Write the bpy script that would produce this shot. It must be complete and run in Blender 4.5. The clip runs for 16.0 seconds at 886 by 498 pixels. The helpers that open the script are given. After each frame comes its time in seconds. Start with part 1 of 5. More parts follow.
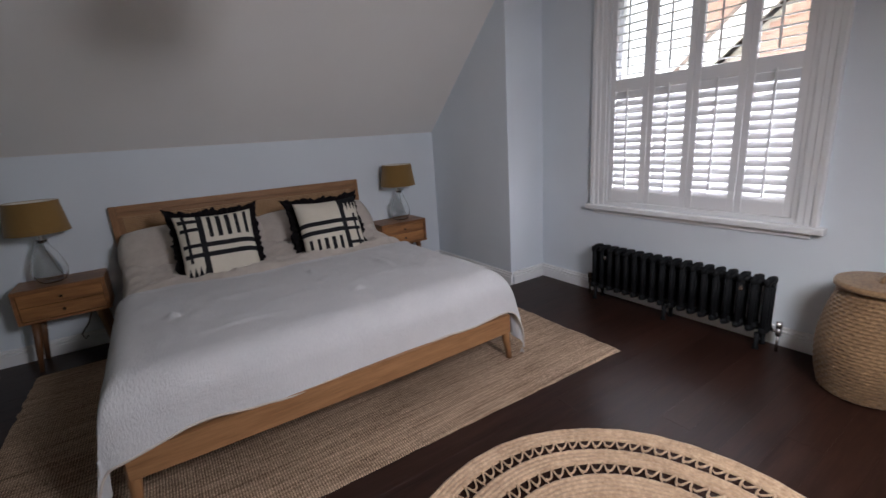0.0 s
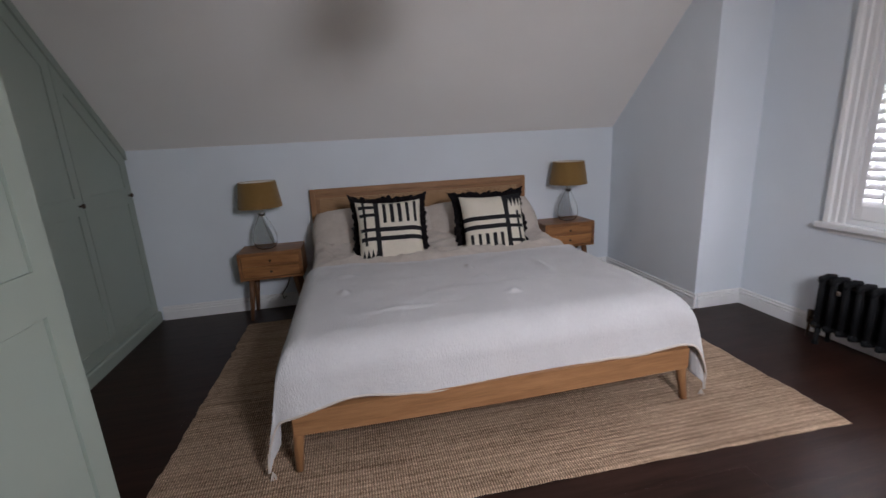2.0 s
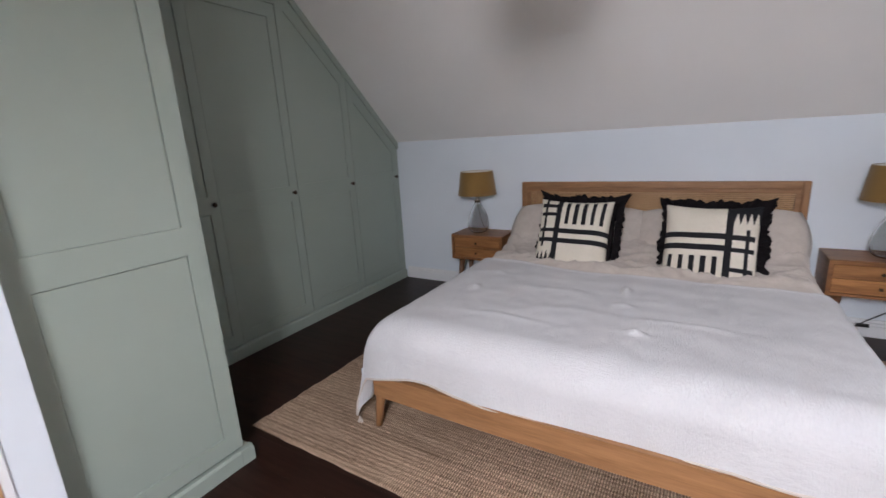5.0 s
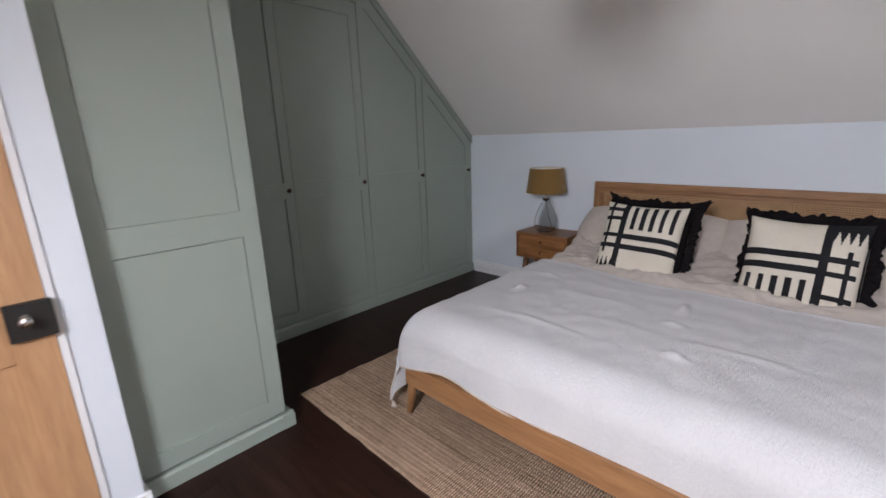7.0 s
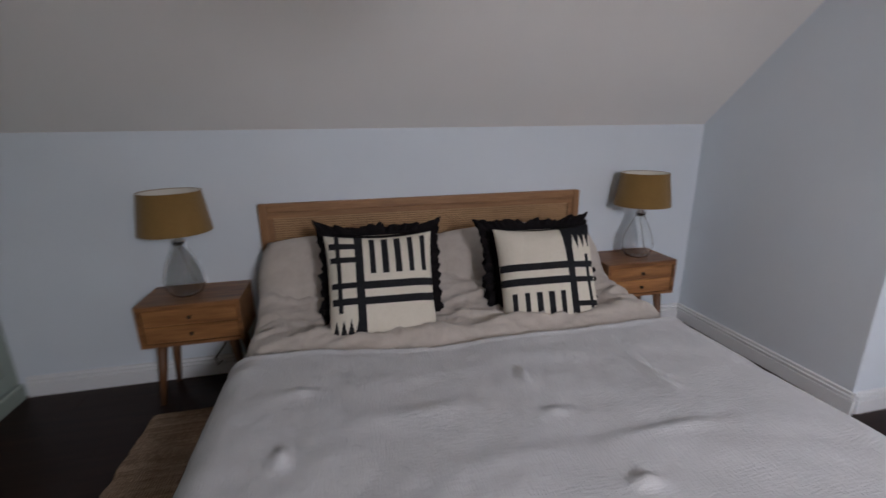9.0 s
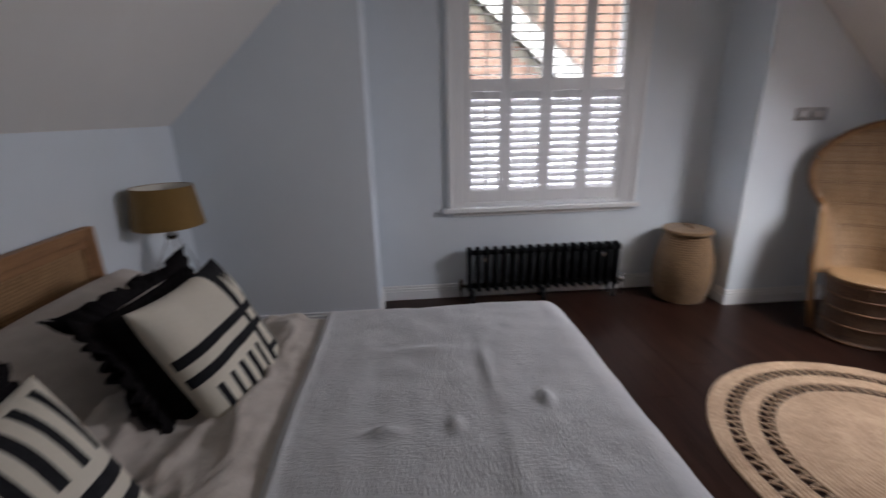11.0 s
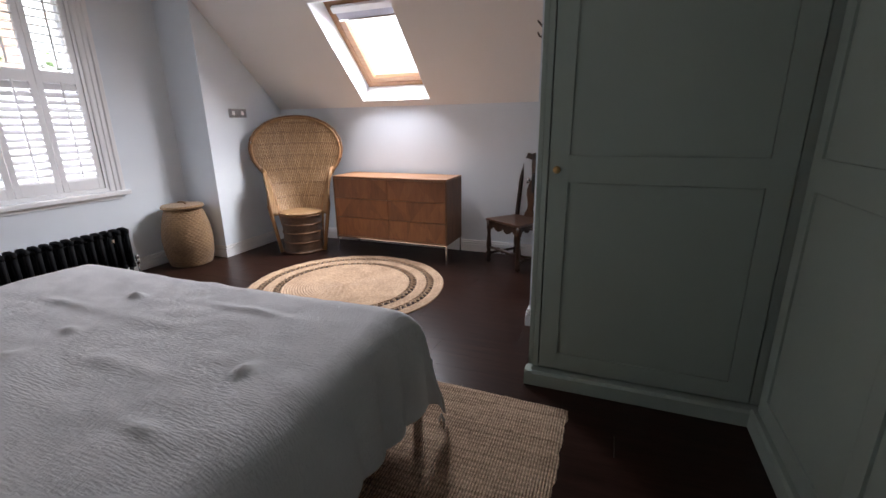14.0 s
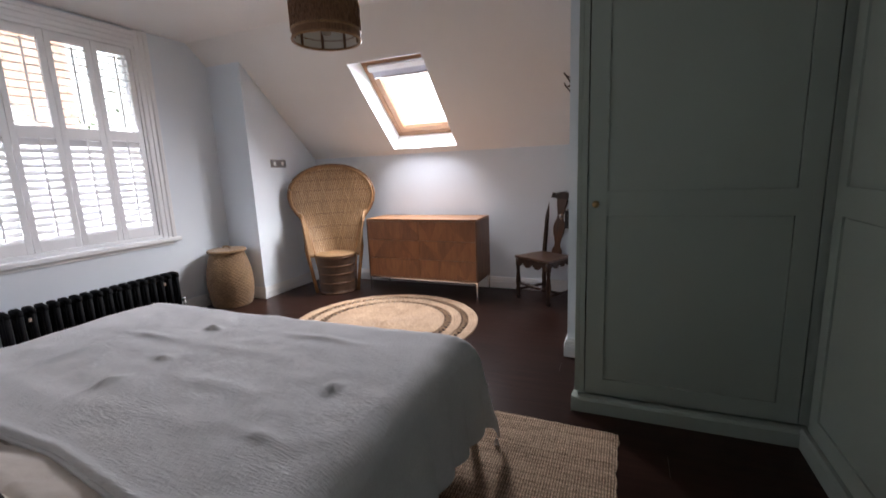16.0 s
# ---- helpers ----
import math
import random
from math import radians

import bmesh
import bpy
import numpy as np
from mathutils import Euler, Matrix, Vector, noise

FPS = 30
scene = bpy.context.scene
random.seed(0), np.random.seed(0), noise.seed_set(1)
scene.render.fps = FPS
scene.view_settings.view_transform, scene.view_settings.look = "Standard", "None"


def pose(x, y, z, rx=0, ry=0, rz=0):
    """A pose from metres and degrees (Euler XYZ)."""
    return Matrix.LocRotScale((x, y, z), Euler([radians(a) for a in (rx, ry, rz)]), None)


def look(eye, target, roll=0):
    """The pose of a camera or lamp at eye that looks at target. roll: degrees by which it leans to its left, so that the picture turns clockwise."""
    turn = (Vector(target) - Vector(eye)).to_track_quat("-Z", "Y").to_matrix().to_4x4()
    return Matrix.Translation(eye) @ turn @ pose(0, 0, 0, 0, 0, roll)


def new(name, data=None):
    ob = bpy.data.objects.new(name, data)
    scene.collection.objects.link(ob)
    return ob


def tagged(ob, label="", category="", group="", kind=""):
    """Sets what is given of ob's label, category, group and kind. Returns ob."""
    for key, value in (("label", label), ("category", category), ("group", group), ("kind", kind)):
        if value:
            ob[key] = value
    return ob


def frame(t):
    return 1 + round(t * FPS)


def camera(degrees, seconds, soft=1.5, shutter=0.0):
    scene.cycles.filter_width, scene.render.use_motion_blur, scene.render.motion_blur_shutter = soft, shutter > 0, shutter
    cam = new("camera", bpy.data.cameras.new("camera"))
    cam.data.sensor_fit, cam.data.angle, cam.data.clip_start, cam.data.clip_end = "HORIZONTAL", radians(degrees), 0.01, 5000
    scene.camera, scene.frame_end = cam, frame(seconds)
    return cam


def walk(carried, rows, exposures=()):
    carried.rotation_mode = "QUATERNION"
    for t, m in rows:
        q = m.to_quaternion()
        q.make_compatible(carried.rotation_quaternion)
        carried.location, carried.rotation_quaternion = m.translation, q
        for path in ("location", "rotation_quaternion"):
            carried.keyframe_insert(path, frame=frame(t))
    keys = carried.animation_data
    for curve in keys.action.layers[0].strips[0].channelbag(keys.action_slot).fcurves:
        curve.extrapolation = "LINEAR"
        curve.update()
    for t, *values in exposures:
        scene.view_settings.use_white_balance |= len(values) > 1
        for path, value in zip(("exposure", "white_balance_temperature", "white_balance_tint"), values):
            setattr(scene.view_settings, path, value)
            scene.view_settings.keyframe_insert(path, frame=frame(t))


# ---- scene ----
cam = camera(91.5, 16.0, 1.5, 0.4)
PATH = [
    (0, (0.188, -0.326, 1.389), (1.248, 1.293, 0.885), -3.8),
    (0.5, (0.187, -0.342, 1.377), (1.102, 1.367, 0.884), -3.5),
    (1, (0.195, -0.315, 1.384), (0.948, 1.471, 0.892), -3.3),
    (1.5, (0.216, -0.259, 1.381), (0.771, 1.601, 0.899), -3.3),
    (2, (0.25, -0.194, 1.393), (0.635, 1.707, 0.906), -3.0),
    (2.5, (0.414, -0.144, 1.416), (0.559, 1.787, 0.919), -3.2),
    (3, (0.587, -0.085, 1.399), (0.509, 1.854, 0.917), -3.4),
    (3.5, (0.71, -0.075, 1.432), (0.458, 1.848, 0.94), -3.0),
    (4, (0.918, -0.072, 1.413), (0.418, 1.803, 0.932), -3.2),
    (4.5, (1.103, 0.0, 1.421), (0.332, 1.783, 0.943), -3.3),
    (5, (1.242, 0.052, 1.411), (0.237, 1.714, 0.933), -3.2),
    (5.2, (1.303, 0.067, 1.401), (0.21, 1.674, 0.926), -3.2),
    (7.3, (1.355, 0.287, 1.433), (0.133, 1.79, 0.933), -1.9),
    (7.5, (1.276, 0.352, 1.449), (0.156, 1.929, 0.938), -1.6),
    (8, (0.981, 0.574, 1.457), (0.311, 2.382, 0.926), -1.2),
    (8.2, (0.857, 0.673, 1.451), (0.386, 2.542, 0.917), -1.1),
    (10.3, (-0.098, 2.013, 1.428), (1.621, 2.861, 0.857), -0.4),
    (10.5, (-0.111, 2.124, 1.433), (1.712, 2.719, 0.863), -1.1),
    (11, (-0.113, 2.312, 1.473), (1.79, 2.157, 0.877), -1.3),
    (11.5, (-0.284, 2.38, 1.433), (1.395, 1.473, 0.836), -1.5),
    (12, (-0.443, 2.533, 1.405), (0.942, 1.218, 0.812), -1.5),
    (12.5, (-0.62, 2.715, 1.348), (0.542, 1.188, 0.783), -1.3),
    (13, (-0.73, 2.886, 1.331), (0.197, 1.206, 0.766), -0.7),
    (13.5, (-0.815, 2.952, 1.293), (-0.025, 1.201, 0.737), -0.5),
    (14, (-0.817, 3.033, 1.281), (-0.118, 1.243, 0.727), -0.8),
    (14.5, (-0.786, 3.094, 1.245), (-0.101, 1.298, 0.692), -1.0),
    (15, (-0.762, 3.149, 1.24), (-0.05, 1.378, 0.643), -1.6),
    (15.5, (-0.734, 3.213, 1.253), (0.004, 1.434, 0.712), -2.1),
    (16, (-0.711, 3.255, 1.273), (0.054, 1.442, 0.915), -2.4),
]
# the way across the two unseen stretches
BETWEEN = [
    (5.7, (1.426, 0.105, 1.399), (0.148, 1.568, 0.923), -3.0),
    (6.25, (1.507, 0.122, 1.413), (0.120, 1.478, 0.927), -2.6),
    (6.8, (1.488, 0.171, 1.427), (0.112, 1.536, 0.931), -2.1),
    (8.7, (0.545, 0.958, 1.447), (0.624, 2.883, 0.908), -0.9),
    (9.25, (0.229, 1.327, 1.436), (0.962, 3.105, 0.884), -0.5),
    (9.8, (-0.004, 1.697, 1.425), (1.321, 3.085, 0.861), -0.1),
]
LIFT = 2.9
EXPOSURES = [(t, e + LIFT) for t, e in ((0.0, -0.5), (1.5, -0.38), (3.2, 0.44), (5.0, 0.46), (8.0, 0.37), (10.3, -0.76), (11.0, -0.7), (12.5, -0.42), (14.0, 0.17), (15.0, 0.34), (16.0, 0.2))]
walk(cam, [(t, look(eye, target, roll)) for t, eye, target, roll in sorted(PATH + BETWEEN)], EXPOSURES)
WINDOW_W, SKYLIGHT_W = 6.8, 7.1

# ---- world ----
world = bpy.data.worlds.new("sky")
scene.world = world
world.use_nodes = True
wn = world.node_tree.nodes
sky = wn.new("ShaderNodeTexSky")
sky.sky_type = "NISHITA"
sky.sun_disc = False
sky.sun_elevation, sky.sun_rotation = radians(48), radians(233)
sky.air_density, sky.dust_density, sky.ozone_density = 1.0, 3.0, 1.0
wn["Background"].inputs[1].default_value = 0.11
haze = wn.new("ShaderNodeHueSaturation")      # thin white overcast
haze.inputs["Saturation"].default_value = 0.22
world.node_tree.links.new(sky.outputs[0], haze.inputs["Color"])
world.node_tree.links.new(haze.outputs[0], wn["Background"].inputs[0])

sun = new("sun", bpy.data.lights.new("sun", "SUN"))
sun.data.energy, sun.data.angle, sun.data.color = 1.0, radians(40), (1.0, 0.97, 0.93)
sun.matrix_world = look((0, 0, 8), (-math.sin(radians(233)), -math.cos(radians(233)), 8 - math.tan(radians(48))))


def sky_lamp(name, eye, target, sx, sy, watts, color, spread):
    d = bpy.data.lights.new(name, "AREA")
    d.shape, d.size, d.size_y, d.energy, d.color = "RECTANGLE", sx, sy, watts, color
    d.spread = radians(spread)
    ob = new(name, d)
    ob.matrix_world = look(eye, target)
    return ob


sky_lamp("window_daylight", (3.47, 1.2295, 1.23), (0.0, 1.2295, 1.43), 1.20, 0.82, WINDOW_W, (0.90, 0.89, 1.0), 180)
sky_lamp("skylight_daylight", (1.2865, -0.911, 1.965), (1.2865, -0.238, 1.225), 0.50, 0.64, SKYLIGHT_W, (0.92, 0.91, 1.0), 152)

# ---- materials ----
def node_mat(name):
    m = bpy.data.materials.new(name)
    m.use_nodes = True
    nt = m.node_tree
    return m, nt, nt.nodes["Principled BSDF"]


def ramp_between(nt, fac, c1, c2, lo=0.3, hi=0.7):
    r = nt.nodes.new("ShaderNodeValToRGB")
    r.color_ramp.elements[0].position, r.color_ramp.elements[1].position = lo, hi
    r.color_ramp.elements[0].color, r.color_ramp.elements[1].color = (*c1, 1), (*c2, 1)
    nt.links.new(fac, r.inputs[0])
    return r.outputs[0]


def coords(nt, scale=(1, 1, 1), random_shift=False):
    tc = nt.nodes.new("ShaderNodeTexCoord")
    mp = nt.nodes.new("ShaderNodeMapping")
    mp.inputs["Scale"].default_value = scale
    nt.links.new(tc.outputs["Object"], mp.inputs[0])
    if random_shift:
        oi = nt.nodes.new("ShaderNodeObjectInfo")
        mul = nt.nodes.new("ShaderNodeMath")
        mul.operation = "MULTIPLY"
        mul.inputs[1].default_value = 37.0
        nt.links.new(oi.outputs["Random"], mul.inputs[0])
        nt.links.new(mul.outputs[0], mp.inputs["Location"])
    return mp.outputs[0]


def noise_tex(nt, vec, scale, detail=4.0, rough=0.55):
    n = nt.nodes.new("ShaderNodeTexNoise")
    n.inputs["Scale"].default_value, n.inputs["Detail"].default_value, n.inputs["Roughness"].default_value = scale, detail, rough
    nt.links.new(vec, n.inputs["Vector"])
    return n.outputs[0]


def wave_tex(nt, vec, scale, direction="X", distortion=0.0, dscale=1.0):
    w = nt.nodes.new("ShaderNodeTexWave")
    w.bands_direction = direction
    w.inputs["Scale"].default_value, w.inputs["Distortion"].default_value, w.inputs["Detail Scale"].default_value = scale, distortion, dscale
    nt.links.new(vec, w.inputs["Vector"])
    return w.outputs["Fac"]


def math_node(nt, op, a, b):
    n = nt.nodes.new("ShaderNodeMath")
    n.operation = op
    for k, v in enumerate((a, b)):
        if isinstance(v, (int, float)):
            n.inputs[k].default_value = v
        else:
            nt.links.new(v, n.inputs[k])
    return n.outputs[0]


def bump(nt, bsdf, height, strength, distance):
    b = nt.nodes.new("ShaderNodeBump")
    b.inputs["Strength"].default_value, b.inputs["Distance"].default_value = strength, distance
    nt.links.new(height, b.inputs["Height"])
    nt.links.new(b.outputs[0], bsdf.inputs["Normal"])


def surface(name, c1, c2, scale=3.0, rough=0.6, bscale=120.0, bdist=0.0005, metal=0.0, rough_var=0.1, sheen=0.0):
    """Plain finish with slow tone drift, fine grain relief and uneven gloss."""
    m, nt, p = node_mat(name)
    v = coords(nt)
    big = noise_tex(nt, v, scale)
    nt.links.new(ramp_between(nt, big, c1, c2), p.inputs["Base Color"])
    rv = math_node(nt, "MULTIPLY", noise_tex(nt, v, scale * 4), rough_var)
    nt.links.new(math_node(nt, "ADD", rv, rough - rough_var / 2), p.inputs["Roughness"])
    p.inputs["Metallic"].default_value = metal
    p.inputs["Sheen Weight"].default_value = sheen
    bump(nt, p, noise_tex(nt, v, bscale, 3.0), 0.6, bdist)
    return m


def timber(name, c1, c2, axis="x", rough=0.45, grain=1.0, random_tone=0.0, island=False, rough_var=0.12):
    """Wood with long grain along one axis, pores and tone change from piece to piece."""
    m, nt, p = node_mat(name)
    s = {"x": (1.2, 14, 14), "y": (14, 1.2, 14), "z": (14, 14, 1.2)}[axis]
    v = coords(nt, tuple(k * grain for k in s), random_shift=True)
    g = noise_tex(nt, v, 2.2, 6.0, 0.65)
    fine = noise_tex(nt, v, 9.0, 3.0)
    mix = math_node(nt, "ADD", math_node(nt, "MULTIPLY", g, 0.7), math_node(nt, "MULTIPLY", fine, 0.3))
    col = ramp_between(nt, mix, c1, c2, 0.32, 0.68)
    if random_tone:
        if island:
            src = nt.nodes.new("ShaderNodeNewGeometry").outputs["Random Per Island"]
        else:
            src = nt.nodes.new("ShaderNodeObjectInfo").outputs["Random"]
        hsv = nt.nodes.new("ShaderNodeHueSaturation")
        nt.links.new(math_node(nt, "ADD", math_node(nt, "MULTIPLY", src, random_tone), 1.0 - random_tone / 2), hsv.inputs["Value"])
        nt.links.new(col, hsv.inputs["Color"])
        col = hsv.outputs[0]
    nt.links.new(col, p.inputs["Base Color"])
    rv = math_node(nt, "MULTIPLY", noise_tex(nt, coords(nt), 5.0), rough_var)
    nt.links.new(math_node(nt, "ADD", rv, rough - rough_var / 2), p.inputs["Roughness"])
    bump(nt, p, mix, 0.5, 0.0008)
    return m


def woven(name, c1, c2, sx, sy, axes=("X", "Y"), rough=0.85, depth=0.003, blotch=4.0, sheen=0.0):
    """Cloth or reed: two crossing thread waves broken by noise."""
    m, nt, p = node_mat(name)
    v = coords(nt)
    a = wave_tex(nt, v, sx, axes[0], 1.5, 2.0)
    b = wave_tex(nt, v, sy, axes[1], 1.5, 2.0)
    h = math_node(nt, "MULTIPLY", math_node(nt, "ADD", a, b), 0.5)
    n = noise_tex(nt, v, blotch, 5.0, 0.65)
    f = noise_tex(nt, v, blotch * 16, 3.0, 0.6)
    t = math_node(nt, "ADD", math_node(nt, "MULTIPLY", h, 0.3), math_node(nt, "ADD", math_node(nt, "MULTIPLY", n, 0.4), math_node(nt, "MULTIPLY", f, 0.3)))
    nt.links.new(ramp_between(nt, t, c1, c2, 0.3, 0.7), p.inputs["Base Color"])
    p.inputs["Roughness"].default_value = rough
    p.inputs["Sheen Weight"].default_value = sheen
    bump(nt, p, math_node(nt, "ADD", h, math_node(nt, "MULTIPLY", f, 0.5)), 0.8, depth)
    return m


def glass(name, tint=(1, 1, 1), rough=0.02, ior=1.45):
    m, nt, p = node_mat(name)
    p.inputs["Base Color"].default_value = (*tint, 1)
    p.inputs["Transmission Weight"].default_value, p.inputs["Roughness"].default_value, p.inputs["IOR"].default_value = 1.0, rough, ior
    return m


def crinkled(name, c1, c2, stretch, depth, rough=0.95):
    """Gauze-like cloth: fine uneven crinkles, mostly one way, over a plain weave."""
    m, nt, p = node_mat(name)
    cr = noise_tex(nt, coords(nt, stretch), 1.0, 5.0, 0.6)
    wv = noise_tex(nt, coords(nt), 260.0, 2.0)
    big = noise_tex(nt, coords(nt), 5.0, 4.0)
    t = math_node(nt, "ADD", math_node(nt, "MULTIPLY", cr, 0.6), math_node(nt, "MULTIPLY", big, 0.4))
    nt.links.new(ramp_between(nt, t, c1, c2, 0.35, 0.65), p.inputs["Base Color"])
    p.inputs["Roughness"].default_value, p.inputs["Sheen Weight"].default_value = rough, 0.2
    h = math_node(nt, "ADD", cr, math_node(nt, "MULTIPLY", wv, 0.12))
    bump(nt, p, h, 0.9, depth)
    return m


M_WALL = surface("wall_paint", (0.715, 0.775, 0.83), (0.75, 0.81, 0.865), 1.5, 0.75, 220, 0.0004)
M_CEIL = surface("ceiling_paint", (0.845, 0.832, 0.81), (0.875, 0.862, 0.84), 1.2, 0.8, 200, 0.0004)
M_SAGE = surface("sage_paint", (0.300, 0.354, 0.306), (0.324, 0.378, 0.330), 1.5, 0.5, 160, 0.0003)
M_WHITE = surface("white_gloss_paint", (0.80, 0.81, 0.82), (0.84, 0.85, 0.86), 2.5, 0.42, 150, 0.0003)
M_SHUT = surface("shutter_paint", (0.80, 0.81, 0.82), (0.85, 0.86, 0.87), 2.5, 0.4, 150, 0.0002)
M_FLOOR = timber("dark_floorboards", (0.0108, 0.0046, 0.0032), (0.034, 0.0146, 0.0100), "x", 0.31, 0.8, 0.18, rough_var=0.16)
M_FLOOR.node_tree.nodes["Principled BSDF"].inputs["IOR"].default_value = 1.25
M_FLOOR.node_tree.nodes["Bump"].inputs["Strength"].default_value = 0.15
M_SUB = surface("floor_joint_dirt", (0.008, 0.005, 0.004), (0.014, 0.009, 0.007), 4, 0.8)
M_OAK = timber("oak", (0.20, 0.094, 0.038), (0.40, 0.208, 0.092), "x", 0.5)
M_OAKZ = timber("oak_upright", (0.20, 0.094, 0.038), (0.40, 0.208, 0.092), "z", 0.5)
M_MANGO = timber("mango_wood", (0.085, 0.032, 0.012), (0.38, 0.175, 0.068), "x", 0.42, 0.7)
M_DRAWER = timber("golden_drawer_wood", (0.17, 0.068, 0.023), (0.52, 0.245, 0.088), "x", 0.42, 0.7, 0.3)
M_MANGOZ = timber("mango_wood_upright", (0.085, 0.036, 0.016), (0.21, 0.098, 0.042), "z", 0.45)
M_VENEER = timber("parquetry_veneer", (0.175, 0.066, 0.025), (0.31, 0.130, 0.050), "z", 0.4, 0.8, 0.42)
M_VENEER2 = timber("dresser_veneer", (0.22, 0.10, 0.045), (0.35, 0.18, 0.085), "x", 0.35, 0.6)
M_DARKWOOD = timber("dark_stained_wood", (0.010, 0.005, 0.0035), (0.040, 0.018, 0.010), "z", 0.42)
M_DARKWOOD.node_tree.nodes["Principled BSDF"].inputs["Specular IOR Level"].default_value = 0.3
M_SPLAT = timber("worn_splat_wood", (0.028, 0.012, 0.006), (0.085, 0.037, 0.017), "z", 0.3)
M_PINE = timber("pine", (0.42, 0.23, 0.11), (0.60, 0.36, 0.19), "z", 0.45)
M_PINEX = timber("pine_frame", (0.24, 0.12, 0.06), (0.38, 0.20, 0.10), "x", 0.4)
def looped(name, c1, c2, pitch, depth):
    """Flat-woven jute: rows of short upright loops, streaked along the weft."""
    m, nt, p = node_mat(name)
    v = coords(nt)
    warp = wave_tex(nt, v, 0.314 / pitch, "X", 2.6, 5.0)
    weft = wave_tex(nt, v, 0.314 / (pitch * 2.1), "Y", 2.2, 5.0)
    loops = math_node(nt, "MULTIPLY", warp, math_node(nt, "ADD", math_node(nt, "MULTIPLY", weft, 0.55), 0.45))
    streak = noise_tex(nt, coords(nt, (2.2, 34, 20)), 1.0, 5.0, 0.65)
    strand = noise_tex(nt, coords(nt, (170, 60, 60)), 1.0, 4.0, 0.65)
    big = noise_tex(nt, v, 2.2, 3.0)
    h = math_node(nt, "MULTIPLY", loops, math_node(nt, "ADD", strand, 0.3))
    # loop height feeds the colour too, painting shade into the hollows of the weave
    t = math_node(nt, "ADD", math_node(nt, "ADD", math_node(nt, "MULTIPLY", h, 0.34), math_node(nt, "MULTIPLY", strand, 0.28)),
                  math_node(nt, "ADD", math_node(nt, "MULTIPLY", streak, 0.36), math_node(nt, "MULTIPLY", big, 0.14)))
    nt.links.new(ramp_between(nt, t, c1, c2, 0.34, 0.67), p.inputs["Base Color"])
    p.inputs["Roughness"].default_value = 0.95
    bump(nt, p, h, 1.0, depth)
    return m


def waffle(name, c1, c2, depth):
    """Double gauze: crossing rows of fine puckers that come and go over the cloth."""
    m, nt, p = node_mat(name)
    v = coords(nt)
    along = noise_tex(nt, coords(nt, (165, 34, 60)), 1.0, 3.0, 0.55)
    across = noise_tex(nt, coords(nt, (32, 185, 60)), 1.0, 3.0, 0.55)
    fade = ramp_between(nt, noise_tex(nt, v, 2.4, 3.0), (0.2, 0.2, 0.2), (0.8, 0.8, 0.8), 0.38, 0.62)
    thread = noise_tex(nt, v, 300.0, 2.0)
    h = math_node(nt, "ADD", math_node(nt, "MULTIPLY", along, fade), math_node(nt, "MULTIPLY", across, math_node(nt, "SUBTRACT", 1.0, fade)))
    h = math_node(nt, "ADD", h, math_node(nt, "MULTIPLY", thread, 0.10))
    big = noise_tex(nt, v, 4.0, 4.0)
    t = math_node(nt, "ADD", math_node(nt, "MULTIPLY", h, 0.45), math_node(nt, "MULTIPLY", big, 0.5))
    nt.links.new(ramp_between(nt, t, c1, c2, 0.30, 0.75), p.inputs["Base Color"])
    p.inputs["Roughness"].default_value, p.inputs["Sheen Weight"].default_value = 0.95, 0.15
    bump(nt, p, h, 0.9, depth)
    return m


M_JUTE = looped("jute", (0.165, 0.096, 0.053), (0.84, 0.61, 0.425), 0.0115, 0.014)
M_BLIND = surface("blind_cloth", (0.42, 0.42, 0.50), (0.48, 0.48, 0.56), 4, 0.8)
M_JUTE2 = crinkled("pale_jute", (0.30, 0.190, 0.112), (0.59, 0.42, 0.272), (60, 60, 40), 0.004)
M_LINEN = crinkled("oatmeal_linen", (0.48, 0.425, 0.375), (0.57, 0.515, 0.46), (22, 18, 22), 0.004)
M_MUSLIN = waffle("crinkled_muslin", (0.50, 0.505, 0.515), (0.61, 0.612, 0.620), 0.0058)
M_CREAM = woven("cream_kilim", (0.62, 0.57, 0.47), (0.74, 0.69, 0.59), 90, 90, ("X", "Z"), 0.95, 0.001, 6.0)
M_BLACK = woven("black_kilim", (0.010, 0.010, 0.012), (0.028, 0.028, 0.031), 90, 90, ("X", "Z"), 0.95, 0.001, 6.0)
M_RUFFLE = woven("black_velvet", (0.006, 0.005, 0.006), (0.018, 0.015, 0.016), 40, 40, ("X", "Z"), 0.95, 0.003, 12.0, 0.0)
M_RUFFLE.node_tree.nodes["Principled BSDF"].inputs["Specular IOR Level"].default_value = 0.1
M_BLACK.node_tree.nodes["Principled BSDF"].inputs["Specular IOR Level"].default_value = 0.15
M_MUSTARD = woven("mustard_shade", (0.20, 0.112, 0.026), (0.27, 0.157, 0.042), 120, 120, ("X", "Z"), 0.85, 0.0006, 5.0, 0.2)
M_LINING = surface("shade_lining", (0.72, 0.69, 0.62), (0.78, 0.75, 0.68), 4, 0.8)
M_CANE = woven("cane_webbing", (0.34, 0.185, 0.082), (0.64, 0.41, 0.21), 40, 40, ("X", "Z"), 0.6, 0.002, 4.0)
M_WICKER = woven("peacock_wicker", (0.19, 0.104, 0.043), (0.37, 0.225, 0.107), 20, 34, ("X", "Z"), 0.55, 0.003, 5.0)
M_WICKERD = crinkled("dark_wicker", (0.034, 0.015, 0.007), (0.125, 0.062, 0.026), (60, 60, 110), 0.004, 0.55)
